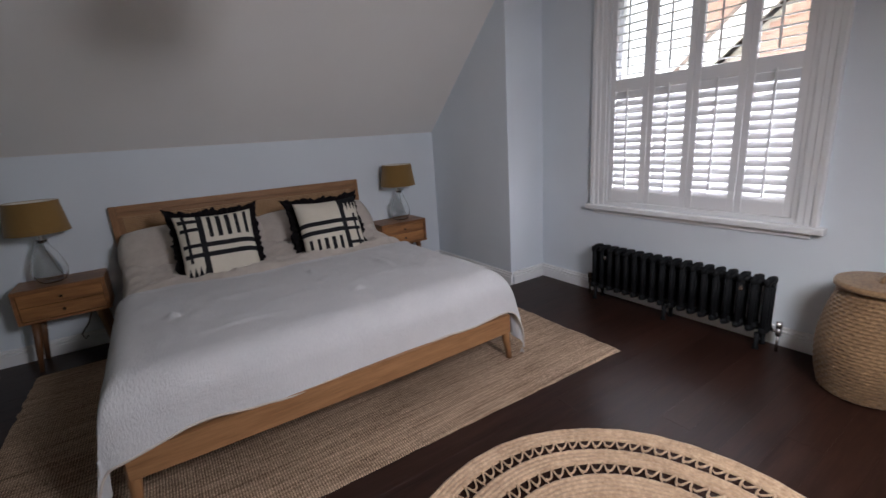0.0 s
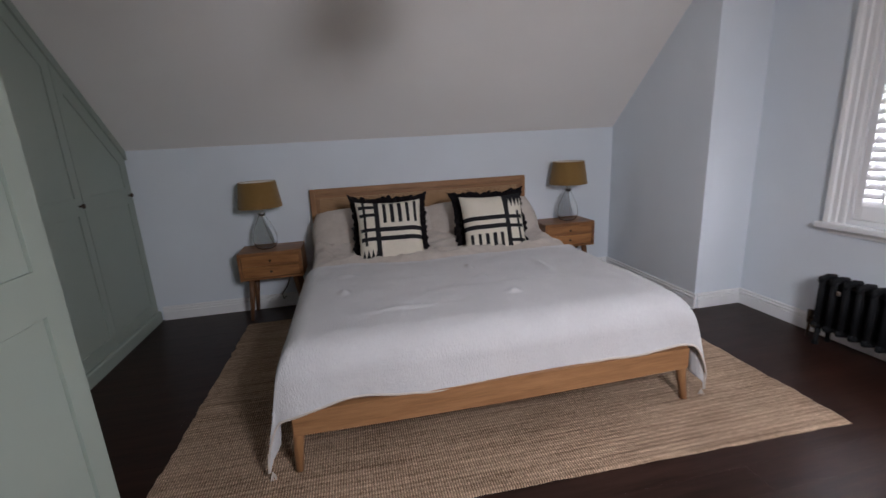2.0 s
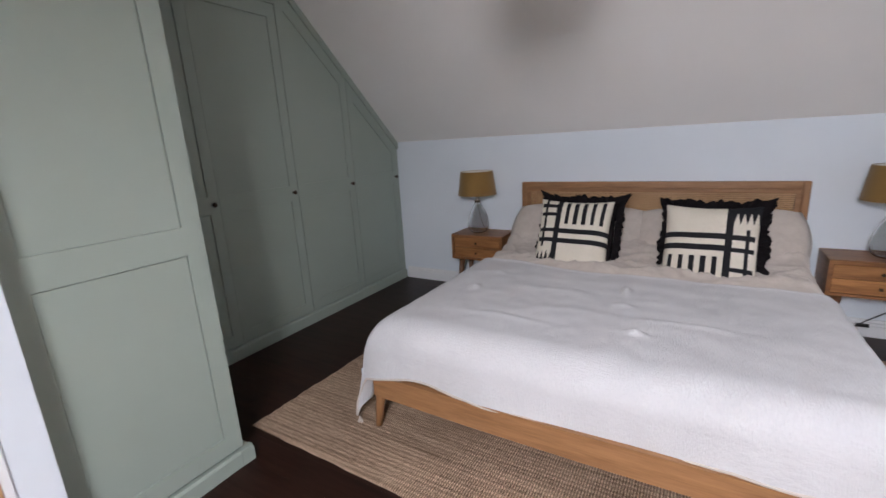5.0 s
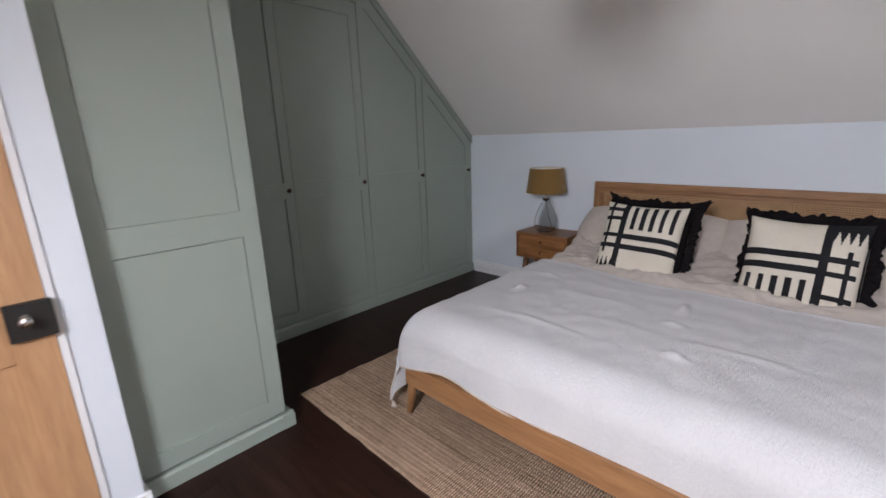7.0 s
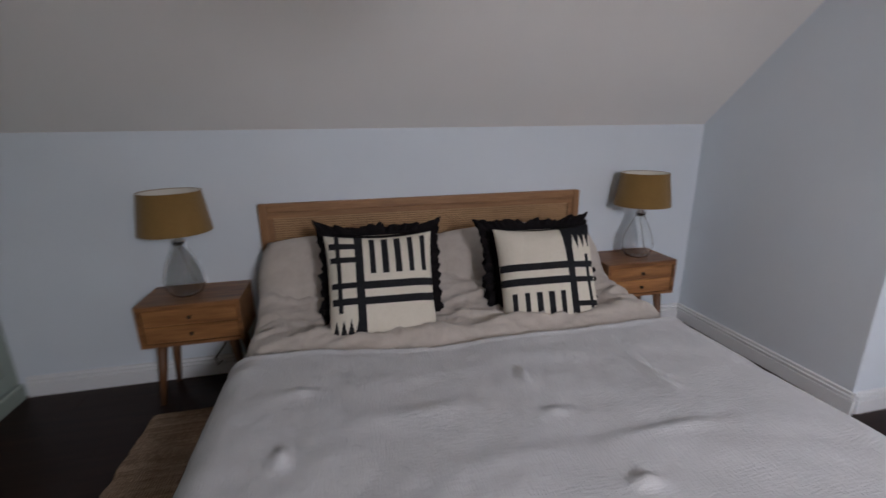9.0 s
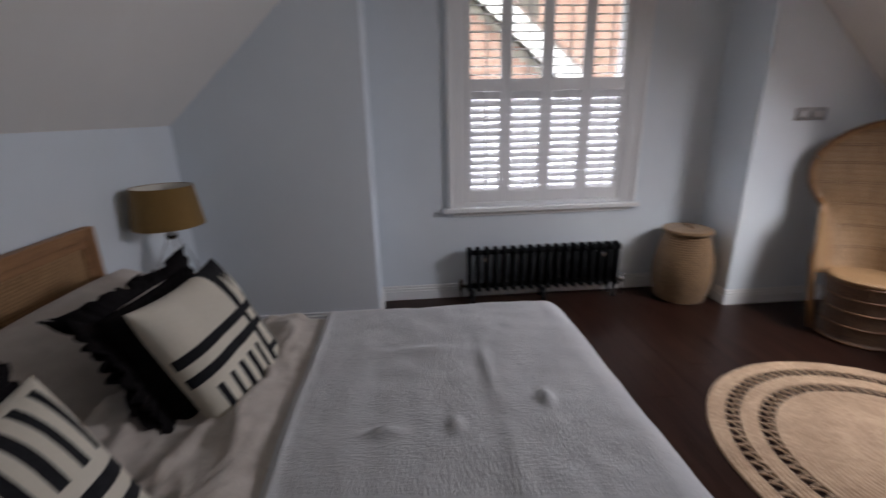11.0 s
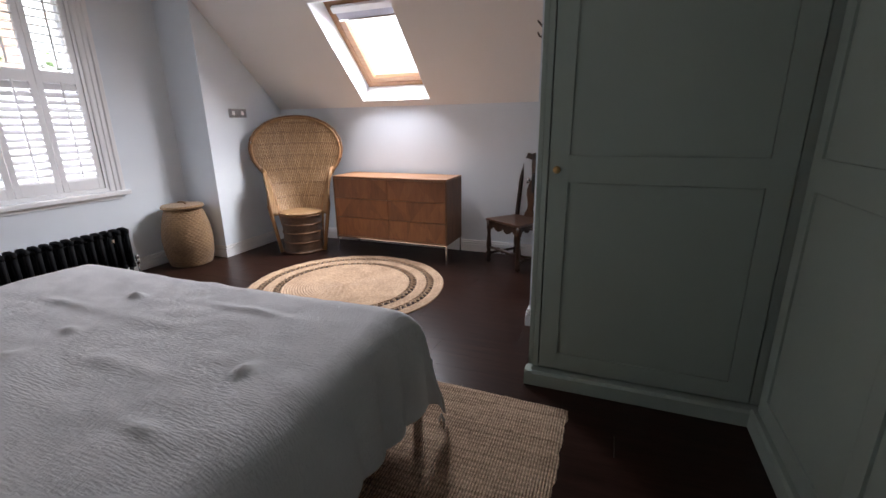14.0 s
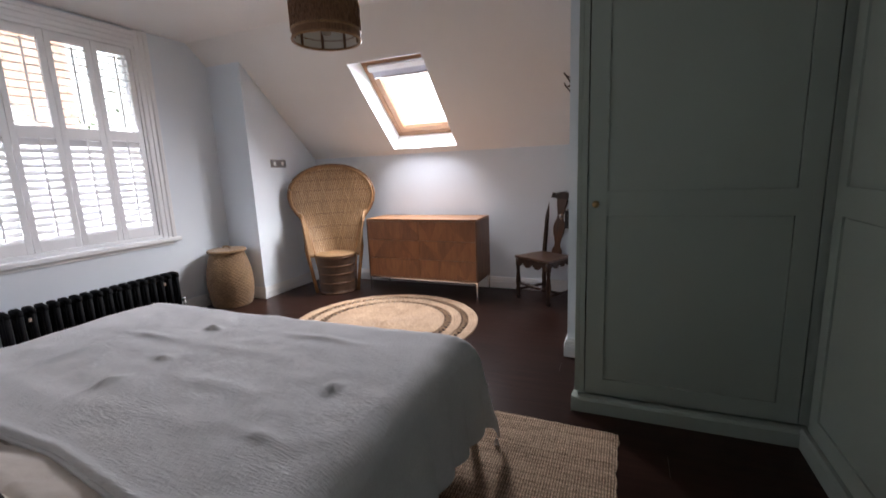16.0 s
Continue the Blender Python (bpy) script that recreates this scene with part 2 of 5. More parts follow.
M_RATTAN = timber("rattan_pole", (0.20, 0.095, 0.036), (0.38, 0.21, 0.09), "z", 0.45)
M_STRAND = timber("split_rattan", (0.29, 0.168, 0.082), (0.50, 0.328, 0.18), "z", 0.45, 1.0, 0.5, island=True)
M_RATTAND = timber("rattan_binding", (0.10, 0.045, 0.02), (0.20, 0.10, 0.045), "z", 0.5)
M_BASKET = crinkled("seagrass", (0.105, 0.056, 0.024), (0.30, 0.18, 0.086), (70, 70, 120), 0.003, 0.8)
M_PENDANT = woven("brown_rattan_shade", (0.12, 0.055, 0.026), (0.30, 0.155, 0.076), 30, 30, ("X", "Z"), 0.7, 0.003, 8.0)
M_IRON = surface("anthracite_cast_iron", (0.006, 0.0065, 0.0075), (0.011, 0.012, 0.014), 6, 0.68, 90, 0.0008)
M_IRON.node_tree.nodes["Principled BSDF"].inputs["Specular IOR Level"].default_value = 0.16
M_CHROME = surface("brushed_chrome", (0.55, 0.55, 0.56), (0.65, 0.65, 0.66), 10, 0.25, 200, 0.0001, metal=1.0)
M_BRASS = surface("aged_brass", (0.38, 0.26, 0.11), (0.50, 0.36, 0.17), 10, 0.3, 200, 0.0002, metal=1.0)
M_BRONZE = surface("dark_bronze", (0.05, 0.036, 0.025), (0.09, 0.065, 0.045), 10, 0.35, 200, 0.0002, metal=0.8)
M_PLASTIC = surface("black_plastic", (0.012, 0.012, 0.012), (0.02, 0.02, 0.02), 10, 0.4)
M_GLASS = glass("window_glass")
M_LAMPGLASS = glass("smoked_lamp_glass", (0.985, 0.99, 0.99), 0.01, 1.3)
M_SHELL = surface("bulb_glass", (0.30, 0.27, 0.22), (0.38, 0.34, 0.28), 10, 0.1)
M_BRICK = surface("red_brick", (0.37, 0.215, 0.165), (0.46, 0.295, 0.24), 5, 0.9, 60, 0.003)
M_MORTAR = surface("mortar", (0.42, 0.38, 0.33), (0.50, 0.46, 0.41), 5, 0.95)
M_SLATE = surface("roof_tiles", (0.12, 0.09, 0.08), (0.22, 0.17, 0.15), 3, 0.85, 40, 0.004)
M_GRASS = surface("lawn", (0.05, 0.08, 0.03), (0.09, 0.13, 0.05), 2, 0.95, 30, 0.02)
M_LEAF = surface("foliage", (0.04, 0.08, 0.025), (0.08, 0.14, 0.045), 3, 0.7)
M_BARK = surface("bark", (0.06, 0.045, 0.035), (0.10, 0.08, 0.06), 8, 0.9)


# ---- mesh helpers ----
def finish(name, bm, material, smooth=False):
    me = bpy.data.meshes.new(name)
    bmesh.ops.recalc_face_normals(bm, faces=bm.faces)
    if smooth:
        for f in bm.faces:
            f.smooth = True
    bm.to_mesh(me)
    bm.free()
    for m in material if isinstance(material, (list, tuple)) else (material,):
        me.materials.append(m)
    return me


def part(name, bm, material, parent=None, label="", smooth=False):
    """Links a bmesh as one mesh object under a thing or part."""
    ob = new(name, finish(name, bm, material, smooth))
    if parent is not None:
        ob.parent = parent
    if label:
        ob["label"] = label
    return ob


def shared(name, mesh, parent, m=None):
    ob = new(name, mesh)
    ob.parent = parent
    if m is not None:
        ob.matrix_basis = m
    return ob


def thing(name, label, category, m=None, group="", kind=""):
    ob = new(name)
    ob.empty_display_size = 0.1
    if m is not None:
        ob.matrix_basis = m
    return tagged(ob, label, category, group, kind)


def box(bm, x0, x1, y0, y1, z0, z1, bevel=0.0, seg=2):
    ret = bmesh.ops.create_cube(bm, size=1.0)
    for v in ret["verts"]:
        v.co = Vector(((x0 + x1) / 2 + v.co.x * (x1 - x0), (y0 + y1) / 2 + v.co.y * (y1 - y0), (z0 + z1) / 2 + v.co.z * (z1 - z0)))
    if bevel:
        edges = {e for v in ret["verts"] for e in v.link_edges}
        bmesh.ops.bevel(bm, geom=list(edges), offset=bevel, segments=seg, profile=0.5, affect="EDGES")
    return bm


def cube(x0, x1, y0, y1, z0, z1, bevel=0.0, seg=2):
    return box(bmesh.new(), x0, x1, y0, y1, z0, z1, bevel, seg)


def prism(bm, pts, place, d0, d1):
    """A flat outline pts (a, b), pushed from depth d0 to d1; place(a, b, d) gives the point."""
    lo = [bm.verts.new(place(a, b, d0)) for a, b in pts]
    hi = [bm.verts.new(place(a, b, d1)) for a, b in pts]
    bm.faces.new(lo[::-1])
    bm.faces.new(hi)
    n = len(pts)
    for i in range(n):
        bm.faces.new((lo[i], lo[(i + 1) % n], hi[(i + 1) % n], hi[i]))
    return bm


def plate(bm, a0, a1, b0, b1, hole, place, d0, d1):
    """A slab in (a, b) with one rectangular opening right through it."""
    h0, h1, k0, k1 = hole
    aa, bb = (a0, h0, h1, a1), (b0, k0, k1, b1)
    g = [[[bm.verts.new(place(a, b, d)) for b in bb] for a in aa] for d in (d0, d1)]
    for i in range(3):
        for j in range(3):
            if i == 1 and j == 1:
                continue
            for s in g:
                bm.faces.new((s[i][j], s[i + 1][j], s[i + 1][j + 1], s[i][j + 1]))
    rim = [(0, 0), (1, 0), (2, 0), (3, 0), (3, 1), (3, 2), (3, 3), (2, 3), (1, 3), (0, 3), (0, 2), (0, 1)]
    for loop in (rim, [(1, 1), (2, 1), (2, 2), (1, 2)]):
        for k in range(len(loop)):
            (i, j), (u, v) = loop[k], loop[(k + 1) % len(loop)]
            bm.faces.new((g[0][i][j], g[0][u][v], g[1][u][v], g[1][i][j]))
    return bm


def lathe(bm, profile, seg=32, closed=False, cx=0.0, cy=0.0, sx=1.0, sy=1.0):
    """Turns (radius, z) pairs round the z axis."""
    rings = []
    for r, z in profile:
        if r < 1e-6:
            rings.append([bm.verts.new((cx, cy, z))])
        else:
            rings.append([bm.verts.new((cx + sx * r * math.cos(2 * math.pi * k / seg), cy + sy * r * math.sin(2 * math.pi * k / seg), z)) for k in range(seg)])
    pairs = list(zip(rings, rings[1:])) + ([(rings[-1], rings[0])] if closed else [])
    for a, b in pairs:
        for k in range(seg):
            q = [a[k % len(a)], a[(k + 1) % len(a)], b[(k + 1) % len(b)], b[k % len(b)]]
            q = [v for i, v in enumerate(q) if v not in q[:i]]
            if len(q) > 2:
                bm.faces.new(q)
    return bm


def tube(bm, pts, radius, seg=8, closed=False, flat=1.0):
    """A round rod along points; radius may be a list."""
    pts = [Vector(p) for p in pts]
    n = len(pts)
    rings = []
    for i, p in enumerate(pts):
        a = pts[(i - 1) % n] if closed or i else p
        b = pts[(i + 1) % n] if closed or i < n - 1 else p
        d = (b - a).normalized()
        up = Vector((0, 0, 1)) if abs(d.z) < 0.95 else Vector((0, 1, 0))
        s = d.cross(up).normalized()
        u = s.cross(d).normalized()
        r = radius[i] if isinstance(radius, (list, tuple)) else radius
        rings.append([bm.verts.new(p + s * r * math.cos(2 * math.pi * k / seg) + u * r * flat * math.sin(2 * math.pi * k / seg)) for k in range(seg)])
    for i in range(n if closed else n - 1):
        a, b = rings[i], rings[(i + 1) % n]
        for k in range(seg):
            bm.faces.new((a[k], a[(k + 1) % seg], b[(k + 1) % seg], b[k]))
    if not closed:
        bm.faces.new(rings[0][::-1])
        bm.faces.new(rings[-1])
    return bm


def sheet(bm, nu, nv, f):
    """A grid of nu by nv cells through f(u, v), u and v from 0 to 1."""
    g = [[bm.verts.new(f(i / nu, j / nv)) for j in range(nv + 1)] for i in range(nu + 1)]
    return [[bm.faces.new((g[i][j], g[i + 1][j], g[i + 1][j + 1], g[i][j + 1])) for j in range(nv)] for i in range(nu)]


def solidify(ob, thick, offset=-1.0):
    md = ob.modifiers.new("thickness", "SOLIDIFY")
    md.thickness, md.offset = thick, offset
    return ob


def on_x(x):
    """Outline (y, z) on a wall that faces along x; depth grows into the room by sign."""
    return lambda a, b, d: Vector((x + d, a, b))


def on_y(y):
    return lambda a, b, d: Vector((a, y + d, b))


# ---- the room ----
XW, XE = -2.06, 3.24          # inner west and east faces
YN, YS = 3.76, -1.15          # low walls under the slopes
HC = 2.58                     # flat ceiling
YCN, YCS = 2.51, 0.07         # where the slopes meet it
KN, KS = 1.44, 1.470          # heights of the low walls
SKY_X0, SKY_X1, SKY_S0, SKY_S1 = 0.905, 1.668, 0.072, 1.172
WIN_Y0, WIN_Y1, WIN_Z0, WIN_Z1 = 0.585, 1.874, 0.765, 2.44
SOUTH_LEN = math.hypot(YCS - YS, HC - KS)
SC, SS = (YCS - YS) / SOUTH_LEN, (HC - KS) / SOUTH_LEN
NORTH_LEN = math.hypot(YN - YCN, HC - KN)
NC, NS = (YN - YCN) / NORTH_LEN, (HC - KN) / NORTH_LEN


def south_slope(a, b, d):
    """a along x, b up the slope, d out through the roof."""
    return Vector((a, YS + b * SC - d * SS, KS + b * SS + d * SC))


def north_slope(a, b, d):
    return Vector((a, YN - b * NC + d * NS, KN + b * NS + d * NC))


def structure(name, bm, material, label, category):
    return tagged(part(name, bm, material), label, category, kind="structure")


bm = cube(XW - 0.14, XE + 0.16, 0.265, YN + 0.14, -0.12, -0.012)
box(bm, -0.53, XE + 0.16, YS - 0.14, 0.265, -0.12, -0.012)
floor = structure("floor", bm, M_SUB, "dark-stained wooden floorboards with a worn satin sheen", "floor")

structure("wall_north", cube(XW - 0.14, XE + 0.16, YN, YN + 0.14, -0.1, KN + 0.1), M_WALL, "low pale blue-grey painted wall behind the bed", "wall")
structure("wall_south", cube(-0.52, XE + 0.16, YS - 0.14, YS, -0.1, KS + 0.1), M_WALL, "low pale blue-grey painted wall under the skylight", "wall")
structure("wall_west", cube(XW - 0.14, XW, 0.27, YN, -0.1, HC + 0.05), M_WALL, "painted wall behind the fitted wardrobes", "wall")
structure("wall_west_2", cube(XW, -0.53, 0.27, 0.395, -0.1, HC + 0.05), M_WALL, "painted wall behind the end wardrobe", "wall")
bm = plate(bmesh.new(), -0.13, 2.55, -0.1, HC + 0.05, (WIN_Y0, WIN_Y1, WIN_Z0, WIN_Z1), on_x(XE), 0.0, 0.16)
structure("wall_east", bm, M_WALL, "pale blue-grey painted wall round the sash window", "wall")
structure("wall_east_2", cube(2.815, XE + 0.16, 2.55, YN, -0.1, HC + 0.05, 0.004, 2), M_WALL, "boxed-out blue-grey wall beside the bed", "wall")
structure("wall_east_3", cube(2.80, XE + 0.16, YS, -0.13, -0.1, HC + 0.05, 0.004, 2), M_WALL, "boxed-out blue-grey wall under the sloping ceiling", "wall")
DOOR_Y0, DOOR_Y1, DOOR_Z = -0.46, 0.30, 1.99
bm = plate(bmesh.new(), YS, 0.40, -0.1, HC + 0.05, (DOOR_Y0, DOOR_Y1, -0.05, DOOR_Z), on_x(-0.39), -0.13, 0.0)
structure("wall_west_3", bm, M_WALL, "pale blue-grey painted wall with a doorway", "wall")

bm = plate(bmesh.new(), -0.6, XE + 0.16, -0.15, SOUTH_LEN + 0.10, (SKY_X0, SKY_X1, SKY_S0, SKY_S1), south_slope, 0.0, 0.20)
structure("ceiling_south", bm, M_CEIL, "sloping off-white plaster ceiling with a skylight opening", "ceiling")
bm = bmesh.new()
prism(bm, [(XW - 0.14, -0.15), (XE + 0.16, -0.15), (XE + 0.16, NORTH_LEN + 0.10), (XW - 0.14, NORTH_LEN + 0.10)], north_slope, 0.0, 0.14)
structure("ceiling_north", bm, M_CEIL, "sloping off-white plaster ceiling above the bed", "ceiling")
structure("ceiling", cube(XW - 0.14, XE + 0.16, YCS - 0.02, YCN + 0.02, HC, HC + 0.14), M_CEIL, "flat off-white plaster ceiling", "ceiling")

# skirting boards: a stepped profile run along each wall
SKIRT = [(0.0, 0.0), (0.020, 0.0), (0.020, 0.074), (0.009, 0.075), (0.009, 0.082), (0.018, 0.085), (0.018, 0.096), (0.006, 0.098), (0.006, 0.105), (0.011, 0.107), (0.010, 0.116), (0.0, 0.120)]


def skirting(name, p, q, inward):
    """Board on the floor from p to q; inward: the room's side of the wall."""
    p, q, n = Vector((*p, 0)), Vector((*q, 0)), Vector((*inward, 0))
    d = q - p
    bm = prism(bmesh.new(), SKIRT, lambda a, b, t: p + n * (a + 0.001) + d * t + Vector((0, 0, b)), 0.0, 1.0)
    return structure(name, bm, M_WHITE, "white gloss-painted stepped skirting board", "baseboard")


skirting("baseboard_1", (-1.45, YN), (2.795, YN), (0, -1))
skirting("baseboard_2", (2.815, YN), (2.815, 2.53), (-1, 0))
skirting("baseboard_3", (2.835, 2.55), (XE - 0.02, 2.55), (0, -1))
skirting("baseboard_4", (XE, 2.55), (XE, -0.13), (-1, 0))
skirting("baseboard_5", (XE - 0.02, -0.13), (2.78, -0.13), (0, 1))
skirting("baseboard_6", (2.80, -0.13), (2.80, YS), (-1, 0))
skirting("baseboard_7", (2.78, YS), (-0.37, YS), (0, 1))
skirting("baseboard_8", (-0.39, YS + 0.02), (-0.39, DOOR_Y0 - 0.01), (1, 0))
skirting("baseboard_9", (-0.39, DOOR_Y1 + 0.008), (-0.39, 0.42), (1, 0))
skirting("baseboard_10", (-0.39, 0.40), (-0.478, 0.40), (0, 1))


# ---- window ----
window = thing("window_1", "white-painted sash window with moulded surround and sill", "window", kind="structure")
MIDY = (WIN_Y0 + WIN_Y1) / 2
bm = plate(bmesh.new(), WIN_Y0, WIN_Y1, WIN_Z0, WIN_Z1, (WIN_Y0 + 0.05, WIN_Y1 - 0.05, WIN_Z0 + 0.06, WIN_Z1 - 0.05), on_x(XE), 0.10, 0.15)
part("window_frame", bm, M_WHITE, window)
part("meeting_rail", cube(XE + 0.09, XE + 0.15, WIN_Y0 + 0.05, WIN_Y1 - 0.05, 1.58, 1.63, 0.004), M_WHITE, window)
for z0, z1 in ((WIN_Z0 + 0.06, 1.58), (1.63, WIN_Z1 - 0.05)):
    pane = part("pane", cube(XE + 0.115, XE + 0.119, WIN_Y0 + 0.05, WIN_Y1 - 0.05, z0, z1), M_GLASS, window, "clear glass pane")
    pane.visible_shadow = False
part("window_sill", cube(XE - 0.055, XE + 0.10, 0.435, 2.025, 0.722, 0.762, 0.008), M_WHITE, window)
part("apron", cube(XE - 0.018, XE - 0.001, 0.50, 1.96, 0.690, 0.722, 0.003), M_WHITE, window)
# moulded architrave: three steps on both sides and across the head
ARCH = [(0.0, 0.0), (0.0, 0.010), (0.012, 0.014), (0.040, 0.014), (0.046, 0.022), (0.074, 0.022), (0.082, 0.034), (0.108, 0.038), (0.115, 0.030), (0.115, 0.0)]


def architrave_side(y, sgn, z0, z1):
    return prism(bmesh.new(), ARCH, lambda a, b, t: Vector((XE - b - 0.001, y + sgn * a, z0 + (z1 - z0) * t)), 0.0, 1.0)


part("architrave", architrave_side(WIN_Y0 - 0.0, -1, 0.762, 2.575), M_WHITE, window)
part("architrave", architrave_side(WIN_Y1 + 0.0, 1, 0.762, 2.575), M_WHITE, window)
bm = prism(bmesh.new(), ARCH, lambda a, b, t: Vector((XE - b - 0.001, WIN_Y0 + (WIN_Y1 - WIN_Y0) * t, WIN_Z1 + a)), 0.0, 1.0)
part("architrave", bm, M_WHITE, window)
bm = plate(bmesh.new(), WIN_Y0 + 0.001, WIN_Y1 - 0.001, WIN_Z0, WIN_Z1 - 0.001, (WIN_Y0 + 0.024, WIN_Y1 - 0.024, WIN_Z0 + 0.03, WIN_Z1 - 0.03), on_x(XE), -0.004, 0.045)
part("shutter_frame", bm, M_SHUT, window)

# four hinged shutter leaves, each with two banks of slats
LEAF = (WIN_Y1 - WIN_Y0 - 0.050) / 4
SX = XE + 0.020
Z0, ZM0, ZM1, Z1 = WIN_Z0 + 0.032, 1.628, 1.714, WIN_Z1 - 0.032
SLAT_LEN = LEAF - 0.081
bm = bmesh.new()
prof = [(0.0315 * math.cos(k * math.pi / 5), 0.0050 * math.sin(k * math.pi / 5)) for k in range(10)]
prism(bm, prof, lambda a, b, t: Vector((a, t, b)), -SLAT_LEN / 2, SLAT_LEN / 2)
slat_mesh = finish("slat", bm, M_SHUT)


def shutter_leaf(y0):
    th = thing("plantation_shutter", "white louvred plantation shutter leaf with tilted slats", "shutter", pose(SX, y0 + LEAF / 2, Z0), "shutters at the window")
    w, h = LEAF / 2 - 0.0015, Z1 - Z0
    for s in (-1, 1):
        part("stile", cube(-0.014, 0.014, min(s * w, s * (w - 0.039)), max(s * w, s * (w - 0.043)), 0, h, 0.002, 1), M_SHUT, th)
    for name, a, b in (("bottom_rail", 0, 0.080), ("middle_rail", ZM0 - Z0, ZM1 - Z0), ("top_rail", h - 0.066, h)):
        part(name, cube(-0.012, 0.012, -w + 0.039, w - 0.039, a, b, 0.002, 1), M_SHUT, th)
    for a, b, n, tilt in ((0.080, ZM0 - Z0, 14, 62), (ZM1 - Z0, h - 0.066, 11, 6)):
        for k in range(n):
            z = a + (b - a) * (k + 0.5) / n
            shared("slat", slat_mesh, th, pose(0, 0, z, 0, -tilt + random.uniform(-1.5, 1.5), 0))
        off = -0.036 if tilt < 20 else -0.030
        part("tilt_rod", cube(off - 0.006, off + 0.004, -0.006, 0.006, a + 0.03, b + (0.015 if tilt > 20 else -0.02), 0.002, 1), M_SHUT, th)
    return th


for k in range(4):
    shutter_leaf(WIN_Y0 + 0.025 + k * LEAF)

# ---- skylight ----
skylight = thing("window_2", "pine roof window in a white plastered reveal", "skylight", kind="structure")
FX0, FX1, FS0, FS1 = SKY_X0 + 0.02, SKY_X1 - 0.02, SKY_S0 + 0.02, SKY_S1 - 0.13
bm = plate(bmesh.new(), SKY_X0 - 0.01, SKY_X1 + 0.01, SKY_S0 - 0.01, SKY_S1 + 0.01, (FX0 + 0.035, FX1 - 0.035, FS0 + 0.035, FS1 - 0.035), south_slope, 0.202, 0.26)
part("window_frame", bm, M_PINEX, skylight, "varnished pine frame")
bm = plate(bmesh.new(), FX0 + 0.037, FX1 - 0.037, FS0 + 0.037, FS1 - 0.037, (FX0 + 0.098, FX1 - 0.098, FS0 + 0.095, FS1 - 0.095), south_slope, 0.208, 0.262)
part("sash", bm, M_PINEX, skylight, "varnished pine sash")
pane = part("pane", prism(bmesh.new(), [(FX0 + 0.08, FS0 + 0.08), (FX1 - 0.08, FS0 + 0.08), (FX1 - 0.08, FS1 - 0.08), (FX0 + 0.08, FS1 - 0.08)], south_slope, 0.240, 0.244), M_GLASS, skylight, "clear glass pane")
pane.visible_shadow = False
part("blind", prism(bmesh.new(), [(FX0 + 0.060, FS1 - 0.175), (FX1 - 0.060, FS1 - 0.175), (FX1 - 0.060, FS1 - 0.090), (FX0 + 0.060, FS1 - 0.090)], south_slope, 0.196, 0.199), M_BLIND, skylight, "lilac-grey roller blind pulled down a little")
part("blind_bar", prism(bmesh.new(), [(FX0 + 0.060, FS1 - 0.190), (FX1 - 0.060, FS1 - 0.190), (FX1 - 0.060, FS1 - 0.176), (FX0 + 0.060, FS1 - 0.176)], south_slope, 0.190, 0.202), M_CHROME, skylight, "slim metal blind bar")
part("blind_box", prism(bmesh.new(), [(FX0 + 0.05, FS1 - 0.10), (FX1 - 0.05, FS1 - 0.10), (FX1 - 0.05, FS1 - 0.045), (FX0 + 0.05, FS1 - 0.045)], south_slope, 0.170, 0.206), M_WHITE, skylight, "pale grey roller blind cassette")
for a, b, c, d in ((SKY_X0 - 0.001, SKY_X0 + 0.012, SKY_S0, SKY_S1), (SKY_X1 - 0.012, SKY_X1 + 0.001, SKY_S0, SKY_S1)):
    part("reveal", prism(bmesh.new(), [(a, c), (b, c), (b, d), (a, d)], south_slope, 0.002, 0.198), M_WHITE, skylight, "white plastered reveal")
bm = prism(bmesh.new(), [(SKY_S1 - 0.001, 0.002), (SKY_S1 - 0.001, 0.198), (SKY_S1 - 0.130, 0.198)], lambda p, q, t: south_slope(t, p, q), SKY_X0 + 0.0125, SKY_X1 - 0.0125)
part("reveal", bm, M_WHITE, skylight, "splayed white plastered head")
for c, d in ((SKY_S0 - 0.001, SKY_S0 + 0.012),):
    part("reveal", prism(bmesh.new(), [(SKY_X0 + 0.012, c), (SKY_X1 - 0.012, c), (SKY_X1 - 0.012, d), (SKY_X0 + 0.012, d)], south_slope, 0.002, 0.198), M_WHITE, skylight, "white plastered reveal")

# ---- door in the west wall ----
door = thing("door_1", "closed stripped-pine door with metal knob and coat hooks", "door", kind="structure")
DX = -0.377
part("door_leaf", cube(DX - 0.04, DX - 0.012, DOOR_Y0 + 0.025, DOOR_Y1 - 0.025, 0.0, DOOR_Z - 0.025), M_PINE, door)
for y0, y1, z0, z1 in ((DOOR_Y0 + 0.025, DOOR_Y0 + 0.13, 0.004, 1.96), (DOOR_Y1 - 0.13, DOOR_Y1 - 0.025, 0.004, 1.96), (-0.13, -0.03, 0.22, 1.86), (DOOR_Y0 + 0.13, DOOR_Y1 - 0.13, 0.004, 0.22), (DOOR_Y0 + 0.13, -0.13, 0.78, 0.95), (-0.03, DOOR_Y1 - 0.13, 0.78, 0.95), (DOOR_Y0 + 0.13, DOOR_Y1 - 0.13, 1.86, 1.96)):
    part("rail", cube(DX - 0.012, DX, y0, y1, z0, z1, 0.002, 1), M_PINE, door)
